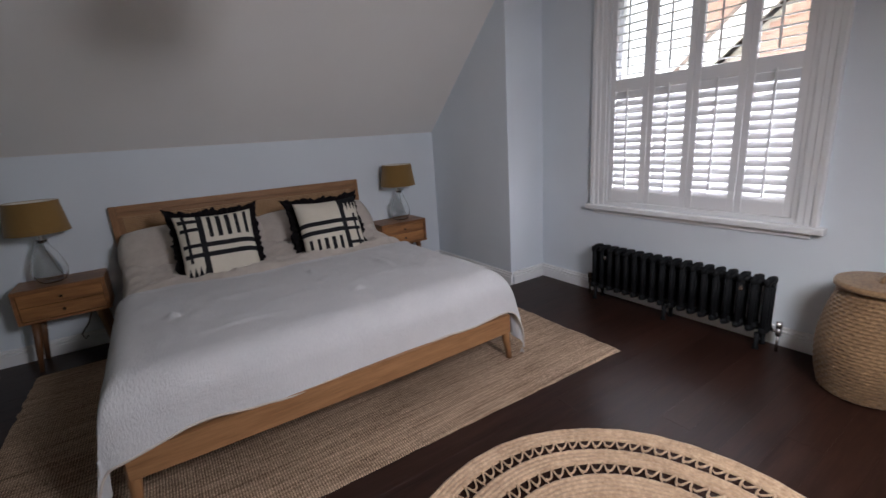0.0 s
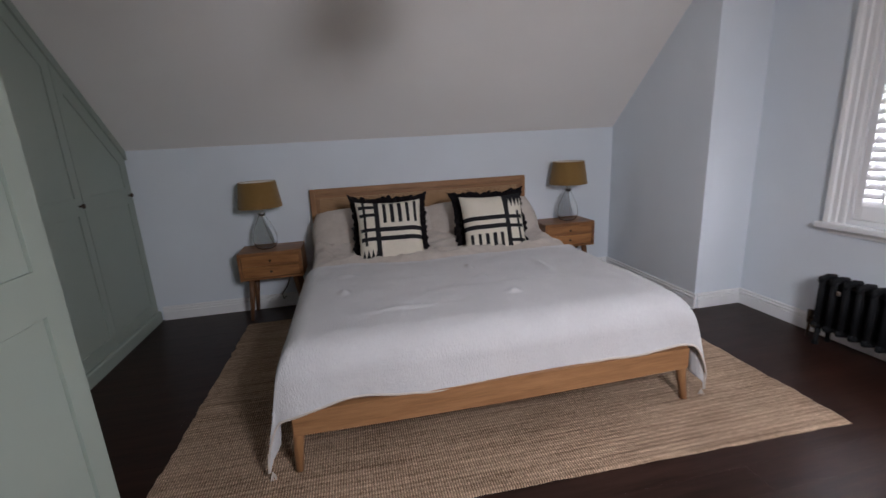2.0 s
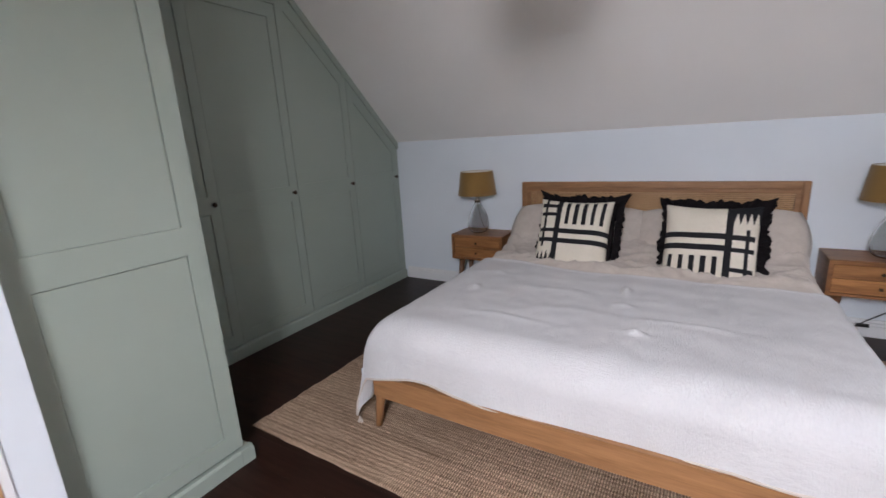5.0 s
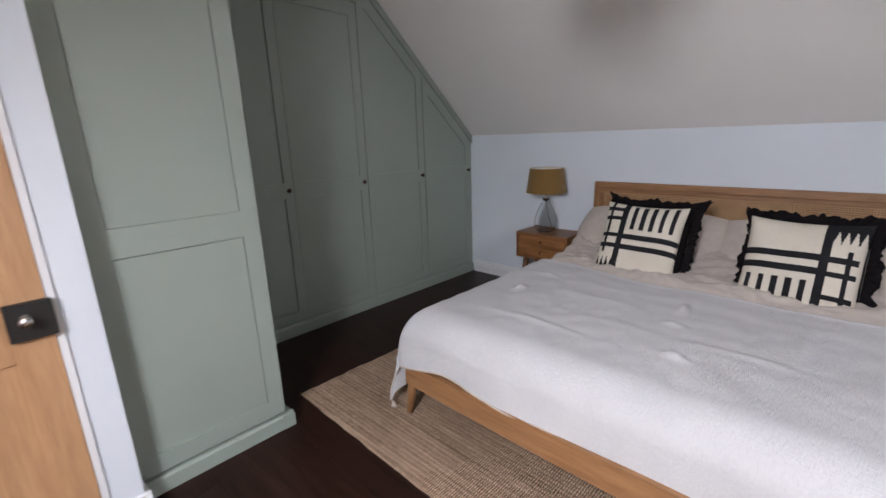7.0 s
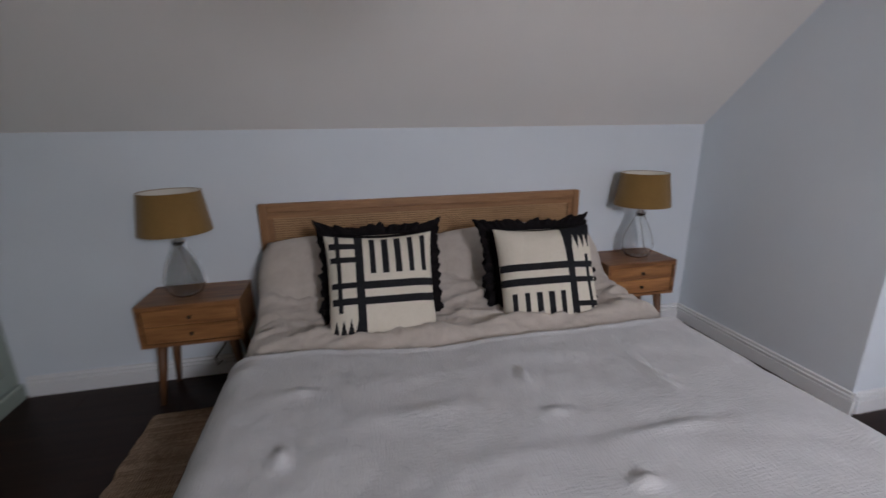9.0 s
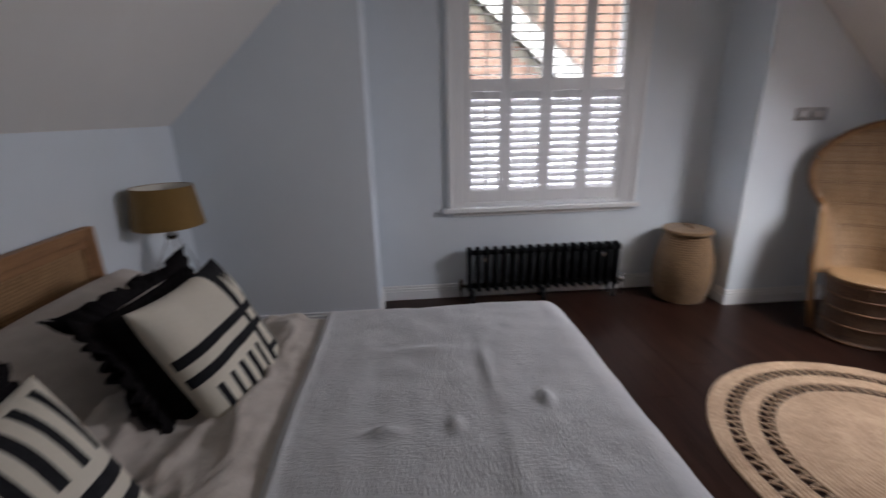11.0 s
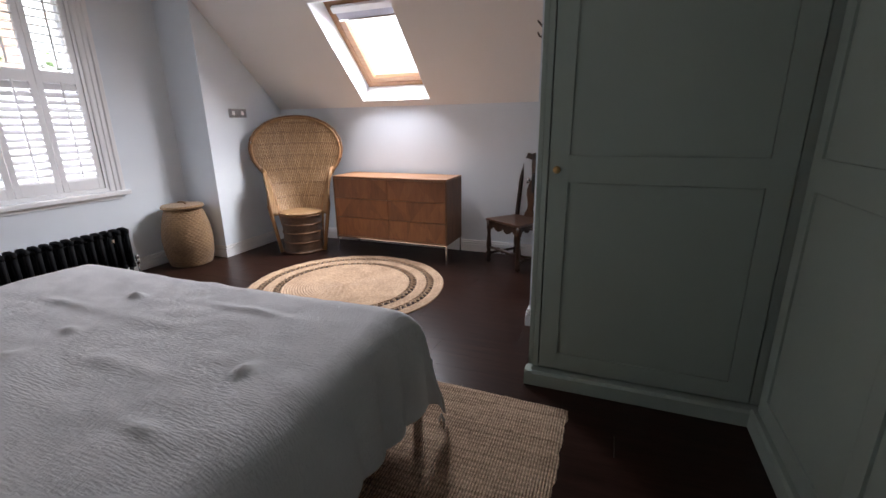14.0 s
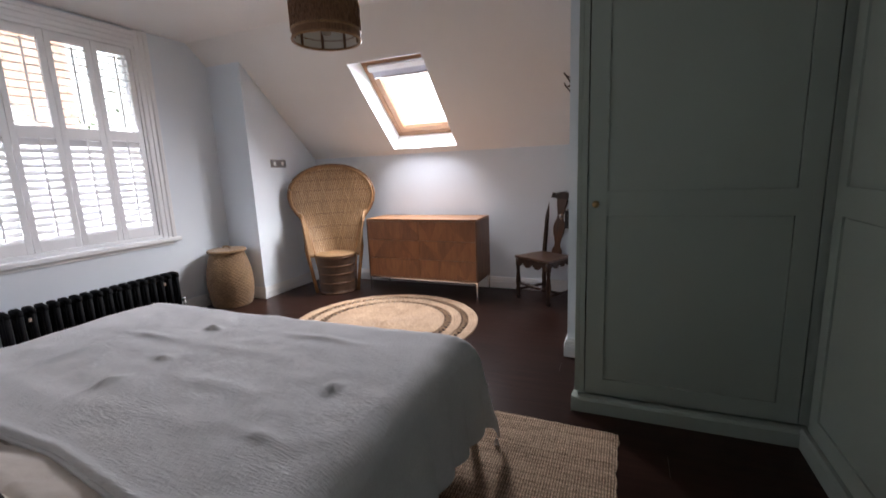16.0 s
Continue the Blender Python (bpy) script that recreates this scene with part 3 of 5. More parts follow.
for y0, y1, z0, z1 in ((DOOR_Y0 + 0.002, DOOR_Y0 + 0.024, 0.0, DOOR_Z - 0.002), (DOOR_Y1 - 0.024, DOOR_Y1 - 0.002, 0.0, DOOR_Z - 0.002), (DOOR_Y0 + 0.024, DOOR_Y1 - 0.024, DOOR_Z - 0.024, DOOR_Z - 0.002)):
    part("lining", cube(DX - 0.123, -0.3815, y0, y1, z0, z1), M_WHITE, door, "white-painted door lining")
bm = bmesh.new()
lathe(bm, [(0.0, 0.0), (0.024, 0.0), (0.024, 0.005), (0.009, 0.010), (0.009, 0.032), (0.022, 0.040), (0.028, 0.052), (0.022, 0.064), (0.0, 0.068)], 20)
bm.transform(pose(DX + 0.026, 0.215, 0.925, 0, 90, 0) @ Matrix.Scale(0.68, 4))
part("door_handle", bm, M_CHROME, door, "small round metal knob", smooth=True)
part("rim_lock", cube(DX, DX + 0.026, 0.170, 0.285, 0.855, 0.975, 0.003, 1), M_PLASTIC, door, "black-painted rim lock case")
for k, (y, z) in enumerate(((0.13, 1.80), (0.0, 1.80), (-0.14, 1.80))):
    bm = bmesh.new()
    tube(bm, [(DX, y, z + 0.05), (DX + 0.012, y, z + 0.045), (DX + 0.040, y, z + 0.055), (DX + 0.058, y, z + 0.078)], 0.005, 8)
    tube(bm, [(DX + 0.006, y, z + 0.02), (DX + 0.022, y, z - 0.01), (DX + 0.042, y, z - 0.012), (DX + 0.055, y, z + 0.012)], 0.005, 8)
    box(bm, DX, DX + 0.006, y - 0.012, y + 0.012, z - 0.02, z + 0.07, 0.002, 1)
    part("coat_hook", bm, M_BRONZE, door, "dark metal double coat hook")


# ---- fitted wardrobes ----
def knob(parent, m, material=None, big=1.0):
    bm = bmesh.new()
    lathe(bm, [(0.0, 0.0), (0.009, 0.0), (0.006, 0.004), (0.006, 0.012), (0.014, 0.018), (0.017, 0.025), (0.013, 0.032), (0.0, 0.034)], 18)
    bm.transform(Matrix.Scale(big, 4))
    ob = part("knob", bm, material or M_BRONZE, parent, "small dark bronze knob", smooth=True)
    ob.matrix_basis = m
    return ob


def panel_door(parent, place, a0, a1, z0, top, mid, stile=0.071, rail_bottom=0.085, rail_top=0.090):
    """Framed door with a lower and an upper panel set back behind a shadow groove; top(a) gives its upper edge."""
    door_ob = part("door", prism(bmesh.new(), [(a0, z0), (a1, z0), (a1, top(a1)), (a0, top(a0))], place, 0.0, 0.006), M_SAGE, parent)
    i0, i1 = a0 + stile, a1 - stile
    pieces = [[(a0, z0), (i0, z0), (i0, top(i0)), (a0, top(a0))], [(i1, z0), (a1, z0), (a1, top(a1)), (i1, top(i1))],
              [(i0, z0), (i1, z0), (i1, z0 + rail_bottom), (i0, z0 + rail_bottom)], [(i0, mid - 0.057), (i1, mid - 0.057), (i1, mid + 0.057), (i0, mid + 0.057)],
              [(i0, top(i0) - rail_top), (i1, top(i1) - rail_top), (i1, top(i1)), (i0, top(i0))]]
    for name, pts in zip(("stile", "stile", "bottom_rail", "middle_rail", "top_rail"), pieces):
        part(name, prism(bmesh.new(), pts, place, 0.0062, 0.0205), M_SAGE, door_ob)
    g = 0.0032
    p0, p1 = i0 + g, i1 - g
    fields = ([(p0, z0 + rail_bottom + 0.0008), (p1, z0 + rail_bottom + 0.0008), (p1, mid - 0.057 - 0.0045), (p0, mid - 0.057 - 0.0045)],
              [(p0, mid + 0.0578), (p1, mid + 0.0578), (p1, top(p1) - rail_top - g), (p0, top(p0) - rail_top - g)])
    for pts in fields:
        part("panel", prism(bmesh.new(), pts, place, 0.0062, 0.0128), M_SAGE, door_ob)
    return door_ob


EDGES = (1.085, 1.745, 2.410, 3.075, 3.735)
WX = -1.505      # carcass front; the doors stand 20 mm proud of it
slope_at = lambda y: KN + (YN - y) * NS / NC
wardrobe = thing("fitted_wardrobe", "sage-green fitted wardrobe with panelled doors under the slope", "wardrobe")
bm = bmesh.new()
prism(bm, [(0.40, 0.0), (YN - 0.002, 0.0), (YN - 0.002, slope_at(YN) - 0.006), (YCN + 0.004, HC - 0.004), (0.40, HC - 0.004)], on_x(WX), -0.55, -0.040)
for e in EDGES:
    prism(bm, [(e - 0.030, 0.0), (e - 0.006, 0.0), (e - 0.006, slope_at(max(e, YCN)) - 0.08), (e - 0.030, slope_at(max(e, YCN)) - 0.08)], on_x(WX), -0.039, -0.001)
part("body", bm, M_SAGE, wardrobe)
bm = prism(bmesh.new(), [(0, 0), (0.045, 0), (0.045, 0.078), (0.037, 0.090), (0, 0.090)], lambda a, b, t: Vector((WX - 0.001 + a, 1.075 + (YN - 0.022 - 1.075) * t, b)), 0, 1)
part("plinth", bm, M_SAGE, wardrobe)
for k in range(4):
    a, b = EDGES[k] + (0.0008 if k == 1 else 0.0040), EDGES[k + 1] - (0.0008 if k == 0 else 0.0040)
    top = (lambda y: 2.432) if k < 2 else (lambda y: slope_at(y) - 0.075)
    d = panel_door(wardrobe, on_x(WX), a, b, 0.094, top, 1.093, rail_top=0.090 if k < 2 else 0.115)
    knob(d, pose(WX + 0.020, b - 0.046, 1.098, 0, 90, 0))
# scribing strip under the slope and the filler above the doors
bm = bmesh.new()
prism(bm, [(2.515, slope_at(2.515) - 0.070), (YN - 0.004, slope_at(YN) - 0.070), (YN - 0.004, slope_at(YN) - 0.004), (2.515, slope_at(2.515) - 0.004)], on_x(WX), 0.0, 0.034)
part("scribe", bm, M_SAGE, wardrobe)
part("scribe", cube(WX, WX + 0.014, 3.737, YN - 0.003, 0.09, KN - 0.072), M_SAGE, wardrobe)
bm = prism(bmesh.new(), [(1.08, 2.440), (2.512, 2.440), (2.512, HC - 0.006), (1.08, HC - 0.006)], on_x(WX), 0.0, 0.018)
part("filler", bm, M_SAGE, wardrobe)

end_wardrobe = thing("end_wardrobe", "sage-green fitted wardrobe with one panelled door and panelled side", "wardrobe")
EY = 1.022      # carcass front, facing the bed
part("body", cube(WX + 0.022, -0.522, 0.40, EY - 0.035, 0.0, HC - 0.004), M_SAGE, end_wardrobe)
d = panel_door(end_wardrobe, on_y(EY), -1.460, -0.5545, 0.094, lambda a: 2.432, 1.085, 0.085)
knob(d, pose(-0.590, EY + 0.020, 1.083, -90, 0, 0), M_BRASS)
part("stile", cube(WX + 0.003, -1.466, EY - 0.034, EY + 0.018, 0.09, HC - 0.004), M_SAGE, end_wardrobe)
part("stile", cube(-0.548, -0.523, EY - 0.034, EY + 0.018, 0.09, HC - 0.004), M_SAGE, end_wardrobe)
part("filler", cube(-1.462, -0.550, EY - 0.034, EY + 0.018, 2.440, HC - 0.004), M_SAGE, end_wardrobe)
side = panel_door(end_wardrobe, on_x(-0.522), 0.402, EY + 0.018, 0.094, lambda a: HC - 0.006, 1.085, 0.076)
side.name = "side_panel"
bm = prism(bmesh.new(), [(0, 0), (0.062, 0), (0.062, 0.066), (0.052, 0.078), (0, 0.078)], lambda a, b, t: Vector((-1.500 + 1.0115 * t, EY + a - 0.001, b)), 0, 1)
part("plinth", bm, M_SAGE, end_wardrobe)
bm = prism(bmesh.new(), [(0, 0), (0.0312, 0), (0.0312, 0.065), (0.0235, 0.077), (0, 0.077)], lambda a, b, t: Vector((-0.523 + a, 0.425 + (EY + 0.0605 - 0.425) * t, b)), 0, 1)
part("plinth", bm, M_SAGE, end_wardrobe)


# ---- bed ----
BX0, BX1, BY0 = -0.115, 1.870, 1.535
CX, HB = (BX0 + BX1) / 2, 3.70
bed = thing("bed", "oak bed frame with cane-panelled headboard and tapered legs", "bed", pose(CX, 2.6, 0))


def bl(bm):
    bm.transform(Matrix.Translation((-CX, -2.6, 0)))
    return bm


for x0, x1, z0, z1, name in ((BX0, BX0 + 0.045, 0.0, 1.036, "headboard_post"), (BX1 - 0.045, BX1, 0.0, 1.036, "headboard_post")):
    part(name, bl(cube(x0, x1, HB, HB + 0.045, z0, z1, 0.006)), M_OAKZ, bed)
part("headboard_rail", bl(cube(BX0 + 0.045, BX1 - 0.045, HB, HB + 0.045, 0.985, 1.036, 0.006)), M_OAK, bed)
part("headboard_rail", bl(cube(BX0 + 0.045, BX1 - 0.045, HB, HB + 0.045, 0.40, 0.46, 0.006)), M_OAK, bed)
bm = plate(bmesh.new(), BX0 + 0.045, BX1 - 0.045, 0.46, 0.985, (BX0 + 0.075, BX1 - 0.075, 0.49, 0.955), on_y(HB), 0.010, 0.030)
part("inner_frame", bl(bm), M_OAK, bed)
# solid sheet coloured dark, in place of the shade seen through the cane
cane = part("cane_panel", bl(cube(BX0 + 0.075, BX1 - 0.075, HB + 0.022, HB + 0.028, 0.49, 0.955)), M_RATTAND, bed, "dark backing sheet for the shaded holes of the cane")
# raised cane strands in front of the backing
bm = bmesh.new()
z = 0.50
while z < 0.95:
    box(bm, BX0 + 0.076, BX1 - 0.076, HB + 0.0185, HB + 0.0215, z, z + 0.0060)
    z += 0.0135
x = BX0 + 0.085
while x < BX1 - 0.085:
    box(bm, x, x + 0.0060, HB + 0.0170, HB + 0.0200, 0.491, 0.954)
    x += 0.0135
tagged(part("cane_weave", bl(bm), M_CANE, bed), kind="stuff")
# curved foot rail
bm = bmesh.new()
sheet(bm, 40, 1, lambda u, v: Vector((BX0 + 0.02 + (BX1 - BX0 - 0.04) * u, BY0 + 0.022 * (1 - math.sin(math.pi * u)) * 0.5, (0.194 - 0.004 * math.sin(math.pi * u)) if v < 0.5 else 0.305 + 0.006 * math.sin(math.pi * u))))
rail = solidify(part("foot_rail", bl(bm), M_OAK, bed), 0.030, 1.0)
for x in (BX0 + 0.012, BX1 - 0.040):
    part("side_rail", bl(cube(x, x + 0.028, BY0 + 0.05, HB, 0.185, 0.300, 0.006)), M_OAK, bed)
part("slat_base", bl(cube(BX0 + 0.04, BX1 - 0.04, BY0 + 0.05, HB - 0.01, 0.27, 0.295)), M_OAK, bed)
for x, s in ((BX0 + 0.03, -1), (BX1 - 0.03, 1)):
    bm = tube(bmesh.new(), [(x + s * 0.012, BY0 - 0.004, 0.012), (x, BY0 + 0.018, 0.18), (x - s * 0.004, BY0 + 0.026, 0.305)], [0.017, 0.026, 0.029], 12)
    part("leg", bl(bm), M_OAKZ, bed, smooth=True)
for x in (BX0 + 0.9, BX0 + 1.1):
    part("leg", bl(tube(bmesh.new(), [(x, 2.6, 0.012), (x, 2.6, 0.275)], [0.018, 0.026], 12)), M_OAKZ, bed)
tagged(part("mattress", cube(BX0 + 0.05, BX1 - 0.05, BY0 + 0.07, HB - 0.012, 0.297, 0.515, 0.05, 4), M_LINEN, smooth=True), "white mattress on the oak bed base", "mattress")


def fold(s, r):
    """Distance s past the start of a rounded edge: how far out and how far down."""
    if s <= 0:
        return 0.0, 0.0
    if s < r * math.pi / 2:
        return r * math.sin(s / r), r - r * math.cos(s / r)
    rest = s - r * math.pi / 2
    return r + 0.09 * rest, r + 0.99 * rest


def drape(a, b, top, hw, r_side, foot, r_foot, amp, seed):
    """A cloth lying on the bed: a across from its middle, b from the head towards the foot (world y falls)."""
    sa = abs(a) - (hw - r_side)
    sb = (foot + r_foot) - b
    oa, da = fold(sa, r_side)
    ob_, db = fold(sb, r_foot)
    x = CX + math.copysign(min(abs(a), hw - r_side) + oa, a)
    y = max(b, foot + r_foot) - ob_
    d = (da ** 3 + db ** 3) ** (1 / 3) + 0.22 * min(da, db)
    p = Vector((a * 2.2, b * 2.2, seed))
    wob = amp * (noise.noise(p) + 0.6 * noise.noise(p * 2.7) + 0.3 * noise.noise(p * 6))
    z = top - d + wob
    k = min(1.0, max(0.0, da - 0.08) / 0.25)
    x += math.copysign(k * 0.022 * (math.sin(b * 13 + 1.3 * math.sin(b * 5 + seed)) + 0.6 * noise.noise(Vector((b * 6, seed, 1)))), a)
    k = min(1.0, max(0.0, db - 0.10) / 0.25)
    y += k * 0.014 * math.sin(a * 9 + 1.7 * math.sin(a * 3.1 + seed))
    corner = min(da, db)
    x += math.copysign(0.10 * corner, a)
    y -= 0.02 * corner
    return Vector((x, y, z))


SPREAD_TOP = 0.585


def hem(a):
    """Where the bedspread's head edge lies, by distance across the bed."""
    t = a / ((BX1 - BX0) / 2 + 0.317)
    return 2.718 + 0.17 * max(0.0, -t - 0.15) + 0.004 * math.sin(a * 7)


def spread(u, v):
    hang = 0.43 + 0.03 * math.sin(v * 9)
    hw = (BX1 - BX0) / 2 + 0.023
    a = (u * 2 - 1) * (hw - 0.14 + 0.14 * math.pi / 2 + hang - 0.14)
    b0 = hem(a)
    b1 = BY0 - 0.004 + 0.16 - 0.16 * math.pi / 2 - 0.090 - 0.016 * math.sin(a * 4.5 + 1) - 0.010 * math.sin(a * 11) - 0.032
    b = b0 + (b1 - b0) * v
    p = drape(a, b, SPREAD_TOP, hw, 0.12, BY0 - 0.004, 0.16, 0.010, 3.0)
    p.z += 0.007 * math.exp(-((b0 - b - 0.022) / 0.016) ** 2) - 0.016 * math.exp(-((b0 - b) / 0.012) ** 2)
    p.z += 0.006 * max(0.0, noise.noise(Vector((p.x * 2.0 + 1.7 * noise.noise(Vector((p.x, p.y, 5))), p.y * 7.0, 9)))) ** 1.5
    for px, py, w, l, h in ((0.945, 2.412, 0.024, 0.060, 0.016), (1.050, 1.893, 0.045, 0.028, 0.013), (0.960, 2.200, 0.050, 0.030, 0.009), (0.150, 2.196, 0.030, 0.045, 0.012), (0.170, 2.485, 0.07, 0.03, 0.008), (0.55, 2.30, 0.20, 0.045, 0.005), (0.75, 2.05, 0.28, 0.05, 0.004), (1.40, 2.30, 0.035, 0.16, 0.009), (1.25, 2.05, 0.16, 0.03, 0.007), (0.45, 1.85, 0.20, 0.03, 0.008)):
        q = (p.x - px) / (0.80 * w), (p.y - py) / (0.80 * l)
        p.z += 1.65 * h * math.exp(-(q[0] ** 2 + q[1] ** 2)) - 0.3 * h * math.exp(-((q[0] - 1.3) ** 2 + (q[1] - 0.9) ** 2))
    return p


bm = bmesh.new()
sheet(bm, 280, 220, spread)
ob = solidify(part("bedspread", bm, M_MUSLIN, smooth=True), 0.008, -1.0)
tagged(ob, "crinkled off-white muslin bedspread draped over the foot of the bed", "bedspread")
spread_cloth = ob
part("foot_hem", tube(bmesh.new(), [spread(i / 160, 1.0) for i in range(161)], 0.0055, 8), M_LINEN, spread_cloth, "narrow rolled linen hem", smooth=True)
part("head_hem", tube(bmesh.new(), [spread(i / 160, 0.004) + Vector((0, 0, 0.001)) for i in range(161)], 0.0060, 8), M_MUSLIN, spread_cloth, smooth=True)
for u, side in ((0.0, -1), (1.0, 1)):
    rng = random.Random(21 + side)
    p = spread(u, 1.0) + Vector((-side * 0.012, 0.006, -0.004))
    bm = bmesh.new()
    for k in range(11):
        q = Vector((rng.uniform(-0.016, 0.016), rng.uniform(-0.016, 0.016), 0))
        tube(bm, [p, p + q * 0.5 + Vector((0, 0, -0.020)), p + q + Vector((0, 0, -0.040 - rng.uniform(0, 0.022)))], [0.0032, 0.0026, 0.0016], 5)
    part("tassel", bm, M_LINEN, spread_cloth, "short frayed cotton tassel")


def duvet(u, v):
    hw = (BX1 - BX0) / 2 - 0.02
    a = (u * 2 - 1) * (hw + 0.28)
    b = 3.64 + (2.05 - 3.64) * v
    p = drape(a, b, 0.566, hw, 0.11, BY0 - 0.6, 0.18, 0.012, 8.0)
    rise = max(0.0, min(1.0, (b - 2.98) / 0.55))
    p.z += 0.024 * math.exp(-((b - hem(a) - 0.13) / 0.07) ** 2) * (1 if abs(a) < hw else 0.5) + 0.05 * rise * rise * 3.6 + 0.045 * rise * math.exp(-((abs(a) - hw + 0.03) / 0.10) ** 2)
    p.z += 0.008 * math.sin(a * 14 + 2 * math.sin(b * 4)) * math.exp(-((b - hem(a) - 0.12) / 0.07) ** 2)
    # soft creases, mostly running across the bed
    for k, (fa, fb, h) in enumerate(((2.2, 7.0, 0.022), (5.0, 12.0, 0.013), (9.0, 6.0, 0.009))):
        q = noise.noise(Vector((a * fa + 0.8 * noise.noise(Vector((a * 3, b * 3, k))), b * fb, 4.0 * k)))
        p.z += h * (1 - min(1.0, abs(q) * 4.5)) ** 2 * max(0.0, min(1.0, (b - hem(a) - 0.02) / 0.08))
    if b < hem(a):
        p.z -= 0.034 * min(1.0, (hem(a) - b) / 0.05)
        p.x -= math.copysign(0.02, a)
    return p


bm = bmesh.new()
sheet(bm, 160, 120, duvet)
ob = solidify(part("duvet", bm, M_LINEN, smooth=True), 0.012, -1.0)
tagged(ob, "oatmeal linen duvet tucked beneath the bedspread", "duvet")


def puff(w, h, thick, n=24, power=4.0, sag=0.0, seed=0.0, pattern=None, pinch=0.06, corner=0.0):
    """A stuffed square in the x-z plane, its front towards -y. pattern(u, v) picks the front's material slot."""
    bm = bmesh.new()
    for side in (-1, 1):
        def f(u, v, side=side):
            a, b = u * 2 - 1, v * 2 - 1
            t = max(0.0, (1 - abs(a) ** power) * (1 - abs(b) ** power)) ** 0.55
            k = 1 - pinch * (1 - b * b) * abs(a) - pinch * 0.3 * abs(b)
            q = 1 - pinch * (1 - a * a) * abs(b)
            wob = 0.012 * noise.noise(Vector((a * 1.6 + seed, b * 1.6, side)))
            k *= math.sqrt(1 - corner * b * b)
            q *= math.sqrt(1 - corner * a * a)
            return Vector((a * w / 2 * k, side * (thick / 2 * t) + wob * t + sag * (a * a), b * h / 2 * q))
        cells = sheet(bm, n, n, f)
        if pattern and side < 0:
            for i in range(n):
                for j in range(n):
                    cells[i][j].material_index = pattern((i + 0.5) / n, 1 - (j + 0.5) / n)
    bmesh.ops.remove_doubles(bm, verts=bm.verts, dist=0.0005)
    return bm


for x, rz, ry in ((0.42, 2, 1), (1.335, -3, -2)):
    ob = part("pillow", puff(1.08, 0.50, 0.25, 26, 3.2, 0, x, pinch=0.02, corner=0.20), M_LINEN, smooth=True)
    ob.matrix_basis = pose(x, 3.455, 0.672, -44, ry, rz)
    tagged(ob, "plump oatmeal linen pillow leaning on the headboard", "pillow", "pillows on the bed")


def kilim(u, v):
    if 0.27 < u < 0.345:
        return 1
    if u <= 0.27:
        if 0.03 < u and any(a < v < b for a, b in ((0.085, 0.14), (0.22, 0.27), (0.44, 0.495), (0.575, 0.635))):
            return 1
        if 0.09 < u < 0.135 and v < 0.70:
            return 1
        tooth = abs(((u / 0.0675) % 1.0) - 0.5) * 2
        return 1 if v > 0.755 + 0.15 * (1 - tooth) or v > 0.91 else 0
    if any(a < v < b for a, b in ((0.44, 0.505), (0.575, 0.645))):
        return 1
    if 0.03 < v < 0.375 and any(abs(u - c) < 0.029 for c in (0.425, 0.54, 0.655, 0.775, 0.90)):
        return 1
    return 0


def ruffle(w, h, seed):
    """A gathered frill round a square cushion."""
    bm = bmesh.new()
    n = 420
    def f(u, v):
        a = u * 4
        k, t = int(a) % 4, a - int(a)
        c = [(-1, -1), (1, -1), (1, 1), (-1, 1), (-1, -1)]
        px, pz = c[k][0] + (c[k + 1][0] - c[k][0]) * t, c[k][1] + (c[k + 1][1] - c[k][1]) * t
        out = Vector((px, 0, pz)).normalized()
        e = v * (0.047 + 0.030 * noise.noise(Vector((u * 60, seed, 0))) + 0.008 * noise.noise(Vector((u * 170, seed, 4))) + 0.060 * abs(px * pz) ** 5)
        w_ = 0.016 * v * math.sin(u * 190 + 5 * math.sin(u * 37 + seed)) + 0.022 * v * noise.noise(Vector((u * 90, 1, seed)))
        return Vector((px * w / 2 * 0.955 + out.x * e, w_, pz * h / 2 * 0.955 + out.z * e))
    sheet(bm, n, 3, f)
    return bm


CUSHIONS = ((0.504, 3.012, 0.736, 1.0, 0, False, 0.512, 0.515), (1.312, 2.990, 0.716, -0.5, -4, True, 0.515, 0.530))
for x, y, z, lean, turn, flip, wide, high in CUSHIONS:
    pat = (lambda u, v: kilim(1 - u, 1 - v)) if flip else kilim
    front = part("kilim_cushion", puff(wide, high, 0.155, 120, 4.0, 0, x, pat, pinch=0.085), (M_CREAM, M_BLACK), smooth=True)
    front.matrix_basis = pose(x, y, z, -26, lean, turn)
    tagged(front, "cream and black striped kilim cushion leaning on the pillows", "cushion", "cushions on the bed")
    back = thing("black_cushion", "black velvet cushion with a ruffled frill", "cushion", pose(x + 0.012, y + 0.132, z - 0.008, -26, lean, turn), "cushions on the bed")
    part("cover", puff(0.50, 0.475, 0.17, 30, 4.0, 0, x + 5), M_RUFFLE, back, smooth=True)
    for k in range(2):
        frill = part("frill", ruffle(0.50, 0.480, x + 3.3 * k), M_RUFFLE, back, "gathered black frill", smooth=True)
        frill.matrix_basis = pose(0, 0.012 - 0.024 * k, 0)
        solidify(frill, 0.005, 0.0)


